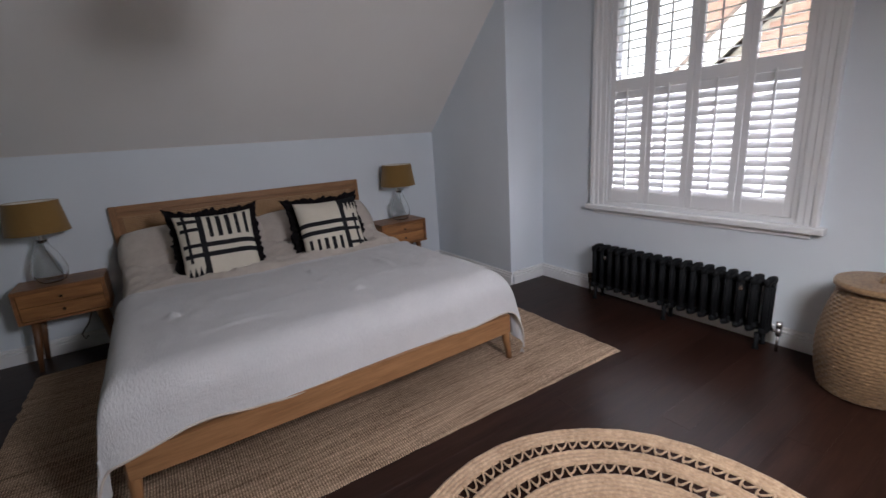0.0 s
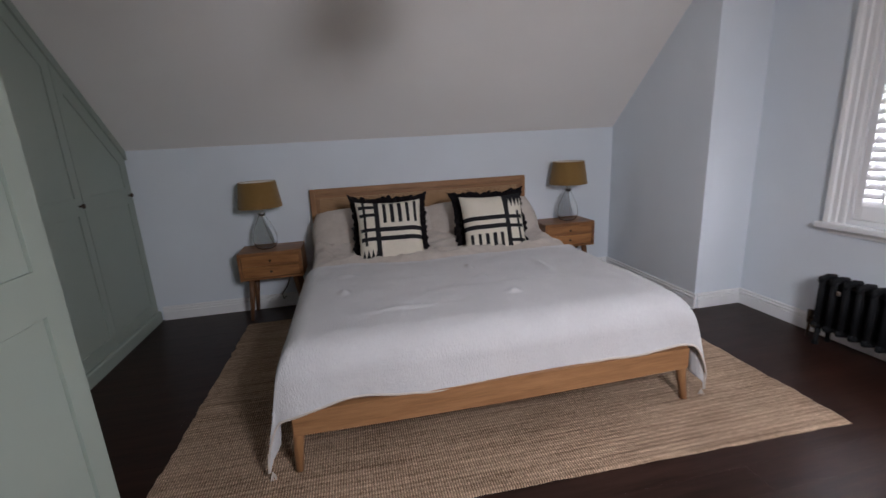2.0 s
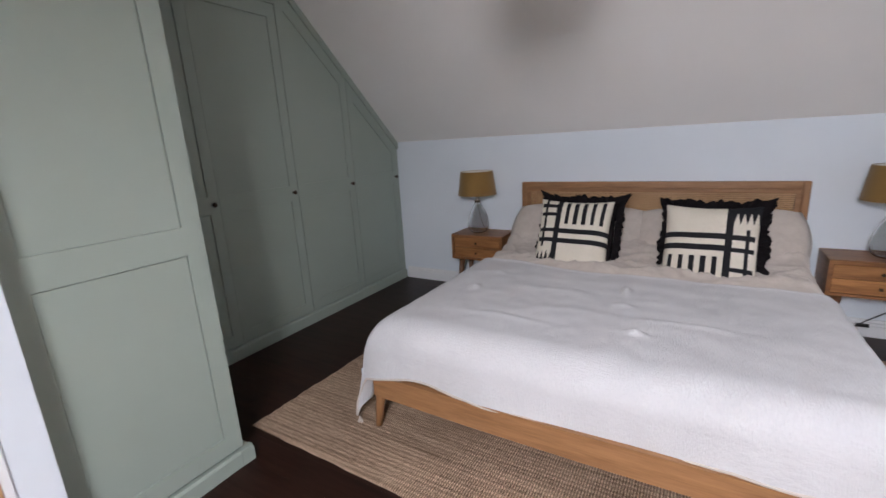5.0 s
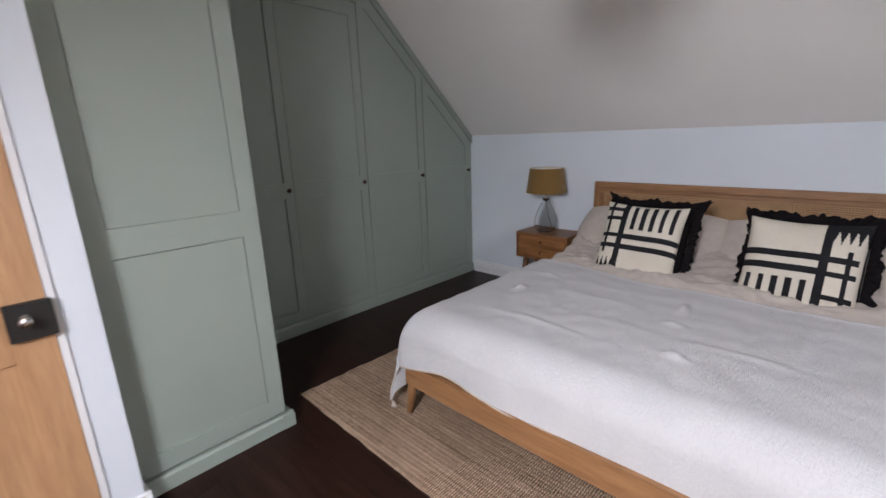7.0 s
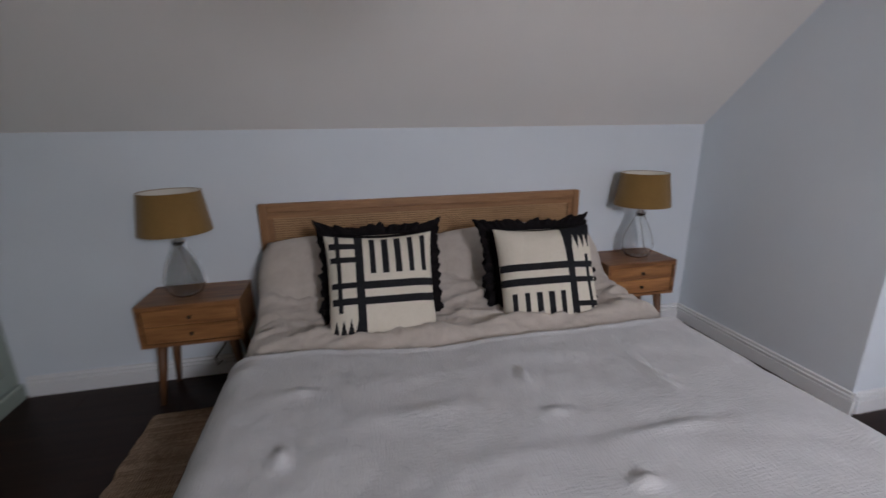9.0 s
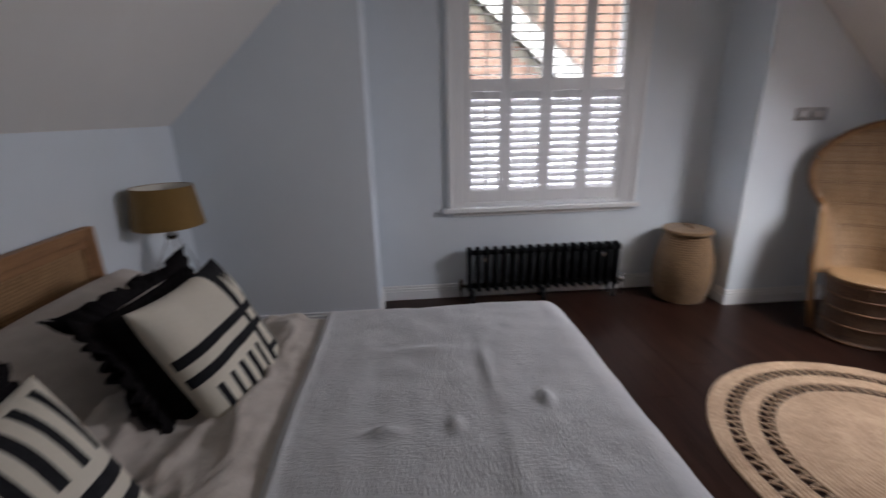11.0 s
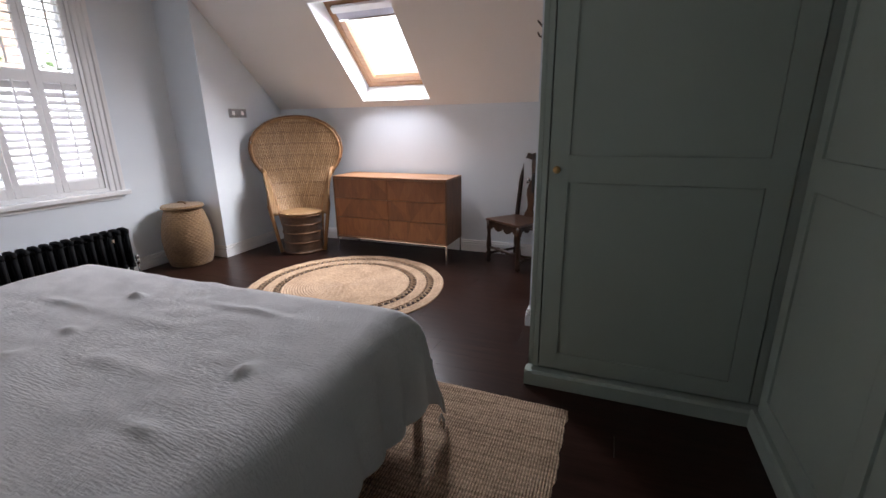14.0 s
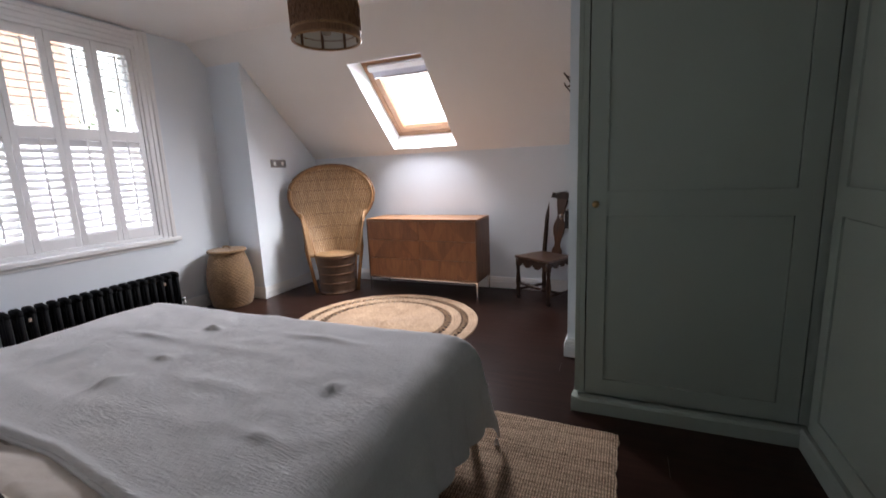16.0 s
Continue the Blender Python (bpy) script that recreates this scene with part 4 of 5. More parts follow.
# ---- rug under the bed ----
def jute_rug():
    c = [Vector((-0.725, 1.235)), Vector((2.455, 1.150)), Vector((2.500, 3.36)), Vector((-0.690, 3.385))]
    rows = 116
    bm = bmesh.new()
    def f(u, v):
        p = (c[0] * (1 - u) + c[1] * u) * (1 - v) + (c[3] * (1 - u) + c[2] * u) * v
        wave = 0.5 - 0.5 * math.cos(2 * math.pi * v * rows)
        edge = 0.010 * noise.noise(Vector((v * 40, u * 40, 0.5)))
        px = p.x + (edge if u < 0.001 or u > 0.999 else 0)
        py = p.y + 0.004 * noise.noise(Vector((u * 30, v * rows, 2))) + (edge * 0.4 if v < 0.001 or v > 0.999 else 0)
        inner = min(1, min(u, 1 - u) * 400, min(v, 1 - v) * 400)
        return Vector((px, py, 0.001 + (0.0070 + 0.0012 * wave + 0.0028 * noise.noise(Vector((u * 160, v * rows * 0.7, 0)))) * inner))
    sheet(bm, 120, 300, f)
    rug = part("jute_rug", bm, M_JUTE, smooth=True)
    return tagged(rug, "ribbed natural jute rug beneath the bed", "rug")


jute_rug()


# ---- bedside tables and lamps ----
def bedside_table(m):
    th = thing("bedside_table", "mango-wood bedside table with two drawers and splayed legs", "bedside table", m, "bedside tables")
    w, d, z0, z1 = 0.25, 0.155, 0.355, 0.580
    bm = bmesh.new()
    prism(bm, [(-w, z0), (w, z0), (w, z1), (-w, z1)], on_y(0), -d + 0.02, d)
    part("body", bm, M_MANGO, th)
    bm = plate(bmesh.new(), -w, w, z0, z1, (-w + 0.022, w - 0.022, z0 + 0.018, z1 - 0.022), on_y(0), -d, -d + 0.0195)
    part("front_frame", bm, M_MANGO, th)
    part("tabletop", cube(-w - 0.001, w + 0.001, -d - 0.001, d, z1 + 0.001, z1 + 0.006, 0.002, 1), M_MANGO, th)
    mid = (z0 + z1) / 2
    for a, b in ((z0 + 0.020, mid - 0.001), (mid + 0.002, z1 - 0.024)):
        dr = part("drawer", cube(-w + 0.024, w - 0.024, -d + 0.004, -d + 0.018, a, b, 0.003, 1), M_DRAWER, th)
        knob(dr, pose(0, -d + 0.004, (a + b) / 2, 90, 0, 0), M_BRONZE, 0.62)
    for sx in (-1, 1):
        for sy in (-1, 1):
            bm = tube(bmesh.new(), [(sx * (w - 0.035), sy * (d - 0.035), 0.0), (sx * (w - 0.075), sy * (d - 0.062), z0 - 0.001)], [0.014, 0.027], 12)
            part("leg", bm, M_MANGOZ, th, smooth=True)
    return th


def table_lamp(m):
    th = thing("table_lamp", "smoked-glass table lamp with a mustard velvet drum shade", "lamp", m, "bedside lamps")
    outer = [(0.0, 0.0), (0.048, 0.0), (0.072, 0.012), (0.090, 0.045), (0.095, 0.085), (0.088, 0.130), (0.070, 0.180), (0.048, 0.225), (0.032, 0.255), (0.027, 0.275), (0.029, 0.283)]
    inner = [(max(0.0, r - 0.0035), z + (0.004 if z < 0.02 else 0)) for r, z in reversed(outer)]
    part("base", lathe(bmesh.new(), outer + inner, 40), M_LAMPGLASS, th, "bulbous smoked-glass base", smooth=True)
    part("fitting", lathe(bmesh.new(), [(0.0, 0.268), (0.022, 0.268), (0.024, 0.285), (0.031, 0.286), (0.031, 0.292), (0.013, 0.296), (0.013, 0.345), (0.0, 0.345)], 24), M_CHROME, th, "brushed-metal lamp fitting", smooth=True)
    wall = [(0.168, 0.338), (0.140, 0.540), (0.1375, 0.540), (0.1655, 0.338)]
    part("shade", lathe(bmesh.new(), wall, 56, closed=True), M_MUSTARD, th, "mustard velvet drum shade", smooth=False)
    part("lining", lathe(bmesh.new(), [(0.1640, 0.341), (0.1365, 0.537)], 56), M_LINING, th, "cream shade lining", smooth=True)
    bm = bmesh.new()
    for k in range(3):
        a = k * 2 * math.pi / 3
        tube(bm, [(0, 0, 0.345), (0.160 * math.cos(a), 0.160 * math.sin(a), 0.352)], 0.0018, 6)
    part("spider", bm, M_BRONZE, th)
    part("bulb", lathe(bmesh.new(), [(0.0, 0.345), (0.013, 0.346), (0.014, 0.365), (0.028, 0.400), (0.026, 0.425), (0.0, 0.442)], 20), M_SHELL, th, "unlit lamp bulb", smooth=True)
    bm = tube(bmesh.new(), [(0.0, 0.0, 0.270), (0.006, -0.004, 0.22), (0.022, -0.006, 0.15), (0.040, 0.0, 0.08), (0.060, 0.01, 0.035), (0.080, 0.02, 0.022)], 0.0019, 8)
    part("inner_cord", bm, M_PLASTIC, th, "dark flex inside the glass", smooth=True)
    return th


NS_Z = 0.586
left_table = bedside_table(pose(-0.462, 3.602, 0))
right_table = bedside_table(pose(2.214, 3.602, 0))
table_lamp(pose(-0.500, 3.588, NS_Z + 0.0005, 0, 0, 20) @ Matrix.Scale(1.035, 4))
table_lamp(pose(2.258, 3.588, NS_Z + 0.0005, 0, 0, -15) @ Matrix.Scale(1.035, 4))


def socket(name, m, w, label, knobs):
    th = thing(name, label, "socket", m)
    part("plate", cube(-w / 2, w / 2, -0.006, 0, -0.043, 0.043, 0.002, 1), M_CHROME, th)
    for x in (-w / 4, w / 4):
        if knobs:
            part("toggle", cube(x - 0.018, x + 0.018, -0.010, -0.006, -0.020, 0.020, 0.002, 1), M_WHITE, th, "white rocker")
        else:
            bm = bmesh.new()
            for a, b in ((0, 0.014), (-0.011, -0.008), (0.011, -0.008)):
                box(bm, x + a - 0.003, x + a + 0.003, -0.0075, -0.006, b - 0.003, b + 0.003)
            part("pin_holes", bm, M_PLASTIC, th)
    return th


socket("wall_socket", pose(2.468, YN - 0.001, 0.285, 0, 0, 0), 0.146, "brushed-metal double socket above the skirting", False)
bm = tube(bmesh.new(), [(2.425, 3.745, 0.280), (2.40, 3.715, 0.265), (2.34, 3.70, 0.20), (2.25, 3.68, 0.14), (2.12, 3.62, 0.06), (1.99, 3.58, 0.012)], 0.004, 8)
cable = tagged(part("lamp_cable", bm, M_PLASTIC, smooth=True), "black lamp flex with an in-line switch beside the bed", "cable")
part("cord_switch", cube(2.19, 2.255, 3.652, 3.672, 0.095, 0.118, 0.006), M_PLASTIC, cable, "black in-line switch")
part("plug", cube(2.40, 2.45, 3.712, 3.752, 0.262, 0.306, 0.008), M_PLASTIC, cable, "black mains plug")
bm = tube(bmesh.new(), [(-0.40, 3.752, 0.585), (-0.375, 3.745, 0.45), (-0.36, 3.735, 0.30), (-0.40, 3.72, 0.20), (-0.455, 3.70, 0.13), (-0.44, 3.69, 0.09), (-0.42, 3.70, 0.11)], 0.0045, 8)
tagged(part("lamp_cable", bm, M_PLASTIC, smooth=True), "black lamp flex looping behind the bedside table", "cable")
socket("light_switch", pose(2.799, -0.515, 1.420, 0, 0, -90), 0.230, "brushed-metal double light switch with white rockers", True)


# ---- radiator ----
def radiator():
    n, y0, y1 = 18, 0.600, 1.862
    th = thing("radiator", "anthracite cast-iron column radiator under the window", "radiator", pose(3.125, (y0 + y1) / 2, 0))
    bm = bmesh.new()
    for x in (-0.042, 0.0, 0.042):
        tube(bm, [(x, 0, 0.125), (x, 0, 0.425)], 0.0165, 10)
    for z, dz in ((0.432, 1), (0.118, -1)):
        tube(bm, [(-0.060, 0, z - dz * 0.022), (-0.052, 0, z), (0.0, 0, z + dz * 0.008), (0.052, 0, z), (0.060, 0, z - dz * 0.022)], [0.014, 0.019, 0.021, 0.019, 0.014], 10)
    section = finish("section", bm, M_IRON, True)
    pitch = (y1 - y0 - 0.05) / (n - 1)
    for k in range(n):
        shared("section", section, th, pose(0, -(y1 - y0 - 0.05) / 2 + k * pitch, 0))
    for z in (0.415, 0.130):
        part("header", tube(bmesh.new(), [(0, -(y1 - y0) / 2 + 0.012, z), (0, (y1 - y0) / 2 - 0.012, z)], 0.021, 12), M_IRON, th, smooth=True)
        for s in (-1, 1):
            e = s * (y1 - y0) / 2
            part("end_cap", tube(bmesh.new(), [(0, e - s * 0.014, z), (0, e - s * 0.002, z)], 0.017, 6), M_IRON, th)
    for y in (-0.585, 0.0, 0.585):
        for x in (-0.045, 0.045):
            part("foot", tube(bmesh.new(), [(x * 1.15, y, 0.0), (x * 1.05, y, 0.03), (x, y, 0.105)], [0.020, 0.012, 0.017], 10), M_IRON, th, smooth=True)
    for s in (-1, 1):
        e = s * ((y1 - y0) / 2)
        bm = bmesh.new()
        tube(bm, [(0, e - 0.002, 0.130), (0, e + s * 0.045, 0.130)], 0.011, 12)
        tube(bm, [(0, e + s * 0.045, 0.0), (0, e + s * 0.045, 0.105)], 0.0085, 12)
        tube(bm, [(0, e + s * 0.045, 0.105), (0, e + s * 0.045, 0.150)], 0.016, 12)
        tube(bm, [(0, e + s * 0.045, 0.150), (0, e + s * 0.045, 0.156), (0, e + s * 0.045, 0.190)], [0.012, 0.018, 0.016], 12)
        part("valve", bm, M_CHROME if s < 0 else M_BRONZE, th, "chrome radiator valve" if s < 0 else "dark bronze radiator valve", smooth=True)
    for y in (-0.475, 0.491):
        part("clamp", cube(-0.064, -0.056, y - 0.011, y + 0.011, 0.356, 0.386, 0.002, 1), M_CHROME, th, "small bright metal stay clamp")
    for y in (-0.44, 0.44):
        part("wall_stay", cube(0.0, 0.112, y - 0.006, y + 0.006, 0.375, 0.387), M_CHROME, th)
    return th


radiator()


# ---- laundry basket ----
def basket():
    th = thing("laundry_basket", "tall lidded seagrass laundry basket by the wall", "basket", pose(2.985, 0.130, 0) @ Matrix.Diagonal((0.985, 0.985, 0.985, 1)))
    prof = [(0.0, 0.004), (0.17, 0.0)]
    rows = 31
    for k in range(rows * 4 + 1):
        t = k / (rows * 4)
        r = 0.172 + 0.058 * math.sin(math.pi * min(1, t * 0.93 + 0.06)) ** 0.85 - 0.022 * t
        prof.append((r + 0.0022 * math.cos(2 * math.pi * k / 4), 0.012 + 0.555 * t))
    bm = lathe(bmesh.new(), prof, 232)
    for v in bm.verts:
        a = math.atan2(v.co.y, v.co.x)
        k = 1 + 0.013 * math.sin(a * 29 + (1 if int((v.co.z - 0.012) / 0.0179) % 2 else -1) * 1.57) + 0.012 * noise.noise(Vector((a, v.co.z * 4, 0)))
        v.co.x *= k
        v.co.y *= k
    part("body", bm, M_BASKET, th, smooth=True)
    lid = [(0.0, 0.602)] + [(0.016 + 0.0092 * k, 0.600 - 0.0006 * k + (0.0028 if k % 2 else 0)) for k in range(19)] + [(0.184, 0.586), (0.187, 0.574), (0.184, 0.562), (0.16, 0.562)]
    part("lid", lathe(bmesh.new(), lid, 64), M_BASKET, th, "flat coiled lid", smooth=True)
    part("lid_handle", tube(bmesh.new(), [(-0.050, 0, 0.594), (-0.042, 0, 0.612), (0.0, 0, 0.619), (0.042, 0, 0.612), (0.050, 0, 0.594)], 0.010, 10), M_BASKET, th, smooth=True)
    return th


basket()


# ---- peacock chair ----
def lerp_table(table, z):
    for (a, p), (b, q) in zip(table, table[1:]):
        if z <= b:
            t = (z - a) / (b - a)
            t = t * t * (3 - 2 * t) * 0.35 + t * 0.65
            return p + (q - p) * t
    return table[-1][1]


FAN = [(0.40, 0.205), (0.60, 0.245), (0.74, 0.285), (0.82, 0.325), (0.90, 0.380), (0.98, 0.417), (1.07, 0.430), (1.16, 0.415), (1.24, 0.372), (1.305, 0.305), (1.355, 0.220), (1.385, 0.130), (1.395, 0.02)]


def peacock_chair():
    th = thing("peacock_chair", "woven rattan peacock armchair with a tall rounded back", "chair", pose(2.222, -0.625, 0, 0, 0, 212) @ Matrix.Diagonal((1.04, 1.02, 0.985, 1)))
    def back(u, z):
        w = lerp_table(FAN, z)
        x = u * w
        y = 0.155 + 0.13 * (z - 0.42) - 0.10 * (abs(x) / 0.43) ** 2.0 - (0.16 * u * u * max(0.0, 1 - (z - 0.40) / 0.50))
        return Vector((x, y, z))
    bm = bmesh.new()
    def zz(v):
        return 0.40 + 0.995 * (1 - (1 - v) ** 1.35)
    sheet(bm, 48, 70, lambda u, v: back(u * 2 - 1, zz(v)))
    solidify(part("back_panel", bm, M_WICKER, th, "finely woven rattan back", smooth=True), 0.010, 0.0)
    bm = bmesh.new()
    for k in range(-19, 20):
        for s in (-1, 1):
            pts = []
            for j in range(26):
                z = 0.43 + 0.95 * j / 25
                x = (k / 19) * 0.42 + s * (z - 0.9) * 0.30
                w = lerp_table(FAN, z)
                if abs(x) < w - 0.02:
                    pts.append(back(x / w, z) + Vector((0, -0.009, 0)))
            if len(pts) > 3:
                tube(bm, pts, 0.0034, 4)
    tagged(part("lattice", bm, M_STRAND, th, "crossed split-rattan strands"), kind="stuff")
    for z in (0.56, 0.70, 0.84, 0.98, 1.11, 1.23, 1.32):
        for dz in (0, 0.016):
            part("band", tube(bmesh.new(), [back(-0.97 + 1.94 * j / 20, z + dz * 0.8 + 0.012 * math.sin(math.pi * j / 20)) + Vector((0, -0.010, 0)) for j in range(21)], 0.0021, 6), M_RATTAND, th)
    edge = [back(s * 1.0, zz(v / 40)) for s, rng in ((-1, range(0, 41)), (1, range(40, -1, -1))) for v in rng]
    part("rim", tube(bmesh.new(), edge, 0.013, 10), M_RATTAN, th, "bound rattan rim", smooth=True)
    part("rim_binding", tube(bmesh.new(), [p + Vector((p.x * 0.045, 0.004, 0.016 if p.z > 1.1 else 0)) for p in edge], 0.011, 8), M_RATTAND, th, smooth=True)
    for s in (-1, 1):
        top = back(s * 0.98, 0.86)
        arm = [top + Vector((0, -0.015, 0.01)), Vector((s * 0.318, top.y - 0.055, 0.845)), Vector((s * 0.312, top.y - 0.085, 0.79)), Vector((s * 0.285, -0.08, 0.50)), Vector((s * 0.245, -0.085, 0.25)), Vector((s * 0.212, -0.075, 0.006))]
        part("arm_post", tube(bmesh.new(), arm, [0.017, 0.019, 0.019, 0.018, 0.018, 0.019], 10), M_RATTAN, th, smooth=True)
        bm = bmesh.new()
        def wing(u, v, s=s):
            z = 0.40 + 0.44 * v
            p, q = back(s * 1.0, z), Vector((s * (0.262 + (z - 0.40) * 0.12), -0.08 + (top.y - 0.005) * max(0, (z - 0.5) / 0.34) * 0.6, z))
            return p.lerp(q, u)
        sheet(bm, 6, 12, wing)
        solidify(part("side_panel", bm, M_WICKER, th, smooth=True), 0.010, 0.0)
        part("back_post", tube(bmesh.new(), [back(s * 0.99, 0.44), Vector((s * 0.19, 0.09, 0.20)), Vector((s * 0.175, 0.10, 0.006))], 0.016, 10), M_RATTAN, th, smooth=True)
    prof = [(0.198, 0.0), (0.200, 0.02)] + [(0.198 - 0.012 * math.sin(math.pi * k / 24) + 0.010 * k / 24 + (0.002 if k % 2 else 0), 0.02 + 0.39 * k / 24) for k in range(25)]
    part("base", lathe(bmesh.new(), prof, 48), M_WICKERD, th, "dark woven drum base", smooth=True)
    for z, r in ((0.012, 0.206), (0.12, 0.195), (0.22, 0.194), (0.31, 0.198), (0.40, 0.209)):
        part("base_ring", lathe(bmesh.new(), [(r + 0.0055 * math.cos(a * math.pi / 4), z + 0.0065 * math.sin(a * math.pi / 4)) for a in range(8)], 48, closed=True), M_RATTAND, th, smooth=True)
    seat = [(0.0, 0.436)] + [(0.012 * k, 0.436 + (0.002 if k % 2 else 0)) for k in range(1, 17)] + [(0.212, 0.434), (0.216, 0.424), (0.212, 0.412), (0.0, 0.412)]
    part("seat", lathe(bmesh.new(), seat, 48), M_WICKER, th, "round woven seat", smooth=True)
    return th


peacock_chair()


# ---- dresser ----
def dresser():
    w, d, z0, z1 = 0.625, 0.205, 0.165, 0.775
    th = thing("dresser", "wide wooden dresser with geometric parquetry drawers on slim metal legs", "dresser", pose(1.212, -0.892, 0, 0, 0, 179.0))
    part("body", cube(-w + 0.012, w - 0.012, -d + 0.022, d, z0 + 0.012, z1 - 0.0005), M_VENEER2, th)
    # paler veneer than the drawer facets: the top's reflection is in its colour
    part("top", cube(-w, w, -d, d + 0.002, z1, z1 + 0.020, 0.002, 1), M_VENEER2, th, "polished top with its pale reflection in the colour")
    for s in (-1, 1):
        part("side", cube(min(s * w, s * (w - 0.011)), max(s * w, s * (w - 0.011)), -d, d, z0, z1 - 0.001), M_MANGOZ, th)
    part("bottom", cube(-w + 0.012, w - 0.012, -d, d, z0, z0 + 0.0115), M_VENEER2, th)
    rows, cols = 3, 2
    cw, rh = (2 * w - 0.028) / cols, (z1 - z0 - 0.018) / rows
    for c in range(cols):
        for r in range(rows):
            x0, zz0 = -w + 0.014 + c * cw + 0.002, z0 + 0.0125 + r * rh + 0.002
            x1, zz1 = x0 + cw - 0.004, zz0 + rh - 0.004
            dr = part("drawer", cube(x0, x1, -d + 0.004, -d + 0.018, zz0, zz1), M_VENEER2, th)
            # veneer facets: each drawer holds three tiles cut on the diagonal
            nt = 3
            for k in range(nt):
                a, b = x0 + (x1 - x0) * k / nt, x0 + (x1 - x0) * (k + 1) / nt
                m0, m1, q = a + (b - a) * (0.25 + 0.5 * ((k * 7 + r * 5 + c * 3) % 5) / 4), a + (b - a) * (0.2 + 0.6 * ((k * 3 + r * 7 + c) % 4) / 3), zz0 + (zz1 - zz0) * (0.3 + 0.4 * ((k + r * 2 + c) % 3) / 2)
                if (k + r + c) % 2 == 0:
                    tri = ([(a, zz0), (b, zz0), (m1, zz1)], [(a, zz0), (m1, zz1), (a, zz1)], [(b, zz0), (b, q), (m1, zz1)], [(b, q), (b, zz1), (m1, zz1)])
                else:
                    tri = ([(a, zz1), (m0, zz0), (b, zz1)], [(a, zz1), (a, q), (m0, zz0)], [(a, q), (a, zz0), (m0, zz0)], [(m0, zz0), (b, zz0), (b, zz1)])
                for t in tri:
                    part("veneer", prism(bmesh.new(), t, on_y(-d), 0.0015, 0.0038), M_VENEER, dr)
    for x in (-w + 0.008, w - 0.008):
        for y in (-d + 0.008, d - 0.008):
            part("leg", cube(x - 0.007, x + 0.007, y - 0.007, y + 0.007, 0, z0 - 0.012), M_CHROME, th, "slim brushed-metal leg")
    for y in (-d + 0.008, d - 0.008):
        part("base_bar", cube(-w + 0.001, w - 0.001, y - 0.007, y + 0.007, z0 - 0.012, z0 - 0.0005), M_CHROME, th, "slim brushed-metal bar")
    return th


dresser()


# ---- antique side chair ----
def side_chair():
    th = thing("side_chair", "antique dark oak chair with vase splat and turned legs", "chair", pose(-0.030, -0.880, 0, 0, 0, 146) @ Matrix.Diagonal((1, 1, 0.98, 1)))
    sz = 0.435
    seat = [(-0.225, -0.19), (0.225, -0.19), (0.185, 0.18), (-0.185, 0.18)]
    bm = prism(bmesh.new(), seat, lambda a, b, t: Vector((a, b, t)), sz - 0.022, sz)
    bmesh.ops.bevel(bm, geom=[e for e in bm.edges], offset=0.006, segments=2, profile=0.5, affect="EDGES")
    part("seat", bm, M_SPLAT, th)
    def scallop(n, a0, a1, z0, depth):
        pts = [(a0, z0), (a1, z0)]
        for k in range(n, -1, -1):
            t = k / n
            pts.append((a0 + (a1 - a0) * t, z0 - depth * (0.40 + 0.60 * abs(math.cos(3 * math.pi * t)) ** 0.7)))
        return pts
    part("apron", prism(bmesh.new(), scallop(30, -0.185, 0.185, sz - 0.022, 0.085), on_y(-0.180), 0, 0.018), M_DARKWOOD, th)
    for s in (-1, 1):
        part("apron", prism(bmesh.new(), scallop(24, -0.145, 0.15, sz - 0.022, 0.07), lambda a, b, t, s=s: Vector((s * (0.196 - (a + 0.15) * 0.10 - t), a, b)), 0, 0.016), M_DARKWOOD, th)
        leg = [(0.0, 0.0), (0.020, 0.0), (0.026, 0.018), (0.020, 0.036), (0.017, 0.045), (0.024, 0.06), (0.024, 0.10), (0.016, 0.115), (0.022, 0.135), (0.025, 0.18), (0.018, 0.25), (0.014, 0.29), (0.022, 0.305), (0.014, 0.318), (0.024, 0.33), (0.024, sz - 0.022), (0.0, sz - 0.022)]
        part("front_leg", lathe(bmesh.new(), leg, 16, cx=s * 0.198, cy=-0.165), M_DARKWOOD, th, smooth=True)
        part("back_post", prism(bmesh.new(), [(0.150, 0.0), (0.185, 0.0), (0.190, sz), (0.222, 0.75), (0.262, 1.02), (0.240, 1.02), (0.198, 0.75), (0.158, sz), (0.155, 0.25)], lambda a, b, t, s=s: Vector((s * (0.168 - 0.0 * b) + t, a - 0.005, b)), -0.015, 0.015), M_DARKWOOD, th)
        part("side_stretcher", tube(bmesh.new(), [(s * 0.198, -0.165, 0.085), (s * 0.168, 0.155, 0.085)], 0.012, 10), M_DARKWOOD, th, smooth=True)
    part("front_stretcher", lathe(bmesh.new(), [(0.0, -0.18), (0.012, -0.18), (0.012, -0.10), (0.021, -0.06), (0.012, -0.03), (0.024, 0.0), (0.012, 0.03), (0.021, 0.06), (0.012, 0.10), (0.012, 0.18), (0.0, 0.18)], 14), M_DARKWOOD, th, smooth=True).matrix_basis = pose(0, -0.165, 0.150, 0, 90, 0)
    part("cross_stretcher", tube(bmesh.new(), [(-0.183, 0.0, 0.085), (0.183, 0.0, 0.085)], 0.012, 10), M_DARKWOOD, th, smooth=True)
    lean = lambda z: 0.162 + 0.090 * max(0.0, (z - sz) / 0.585) ** 1.2
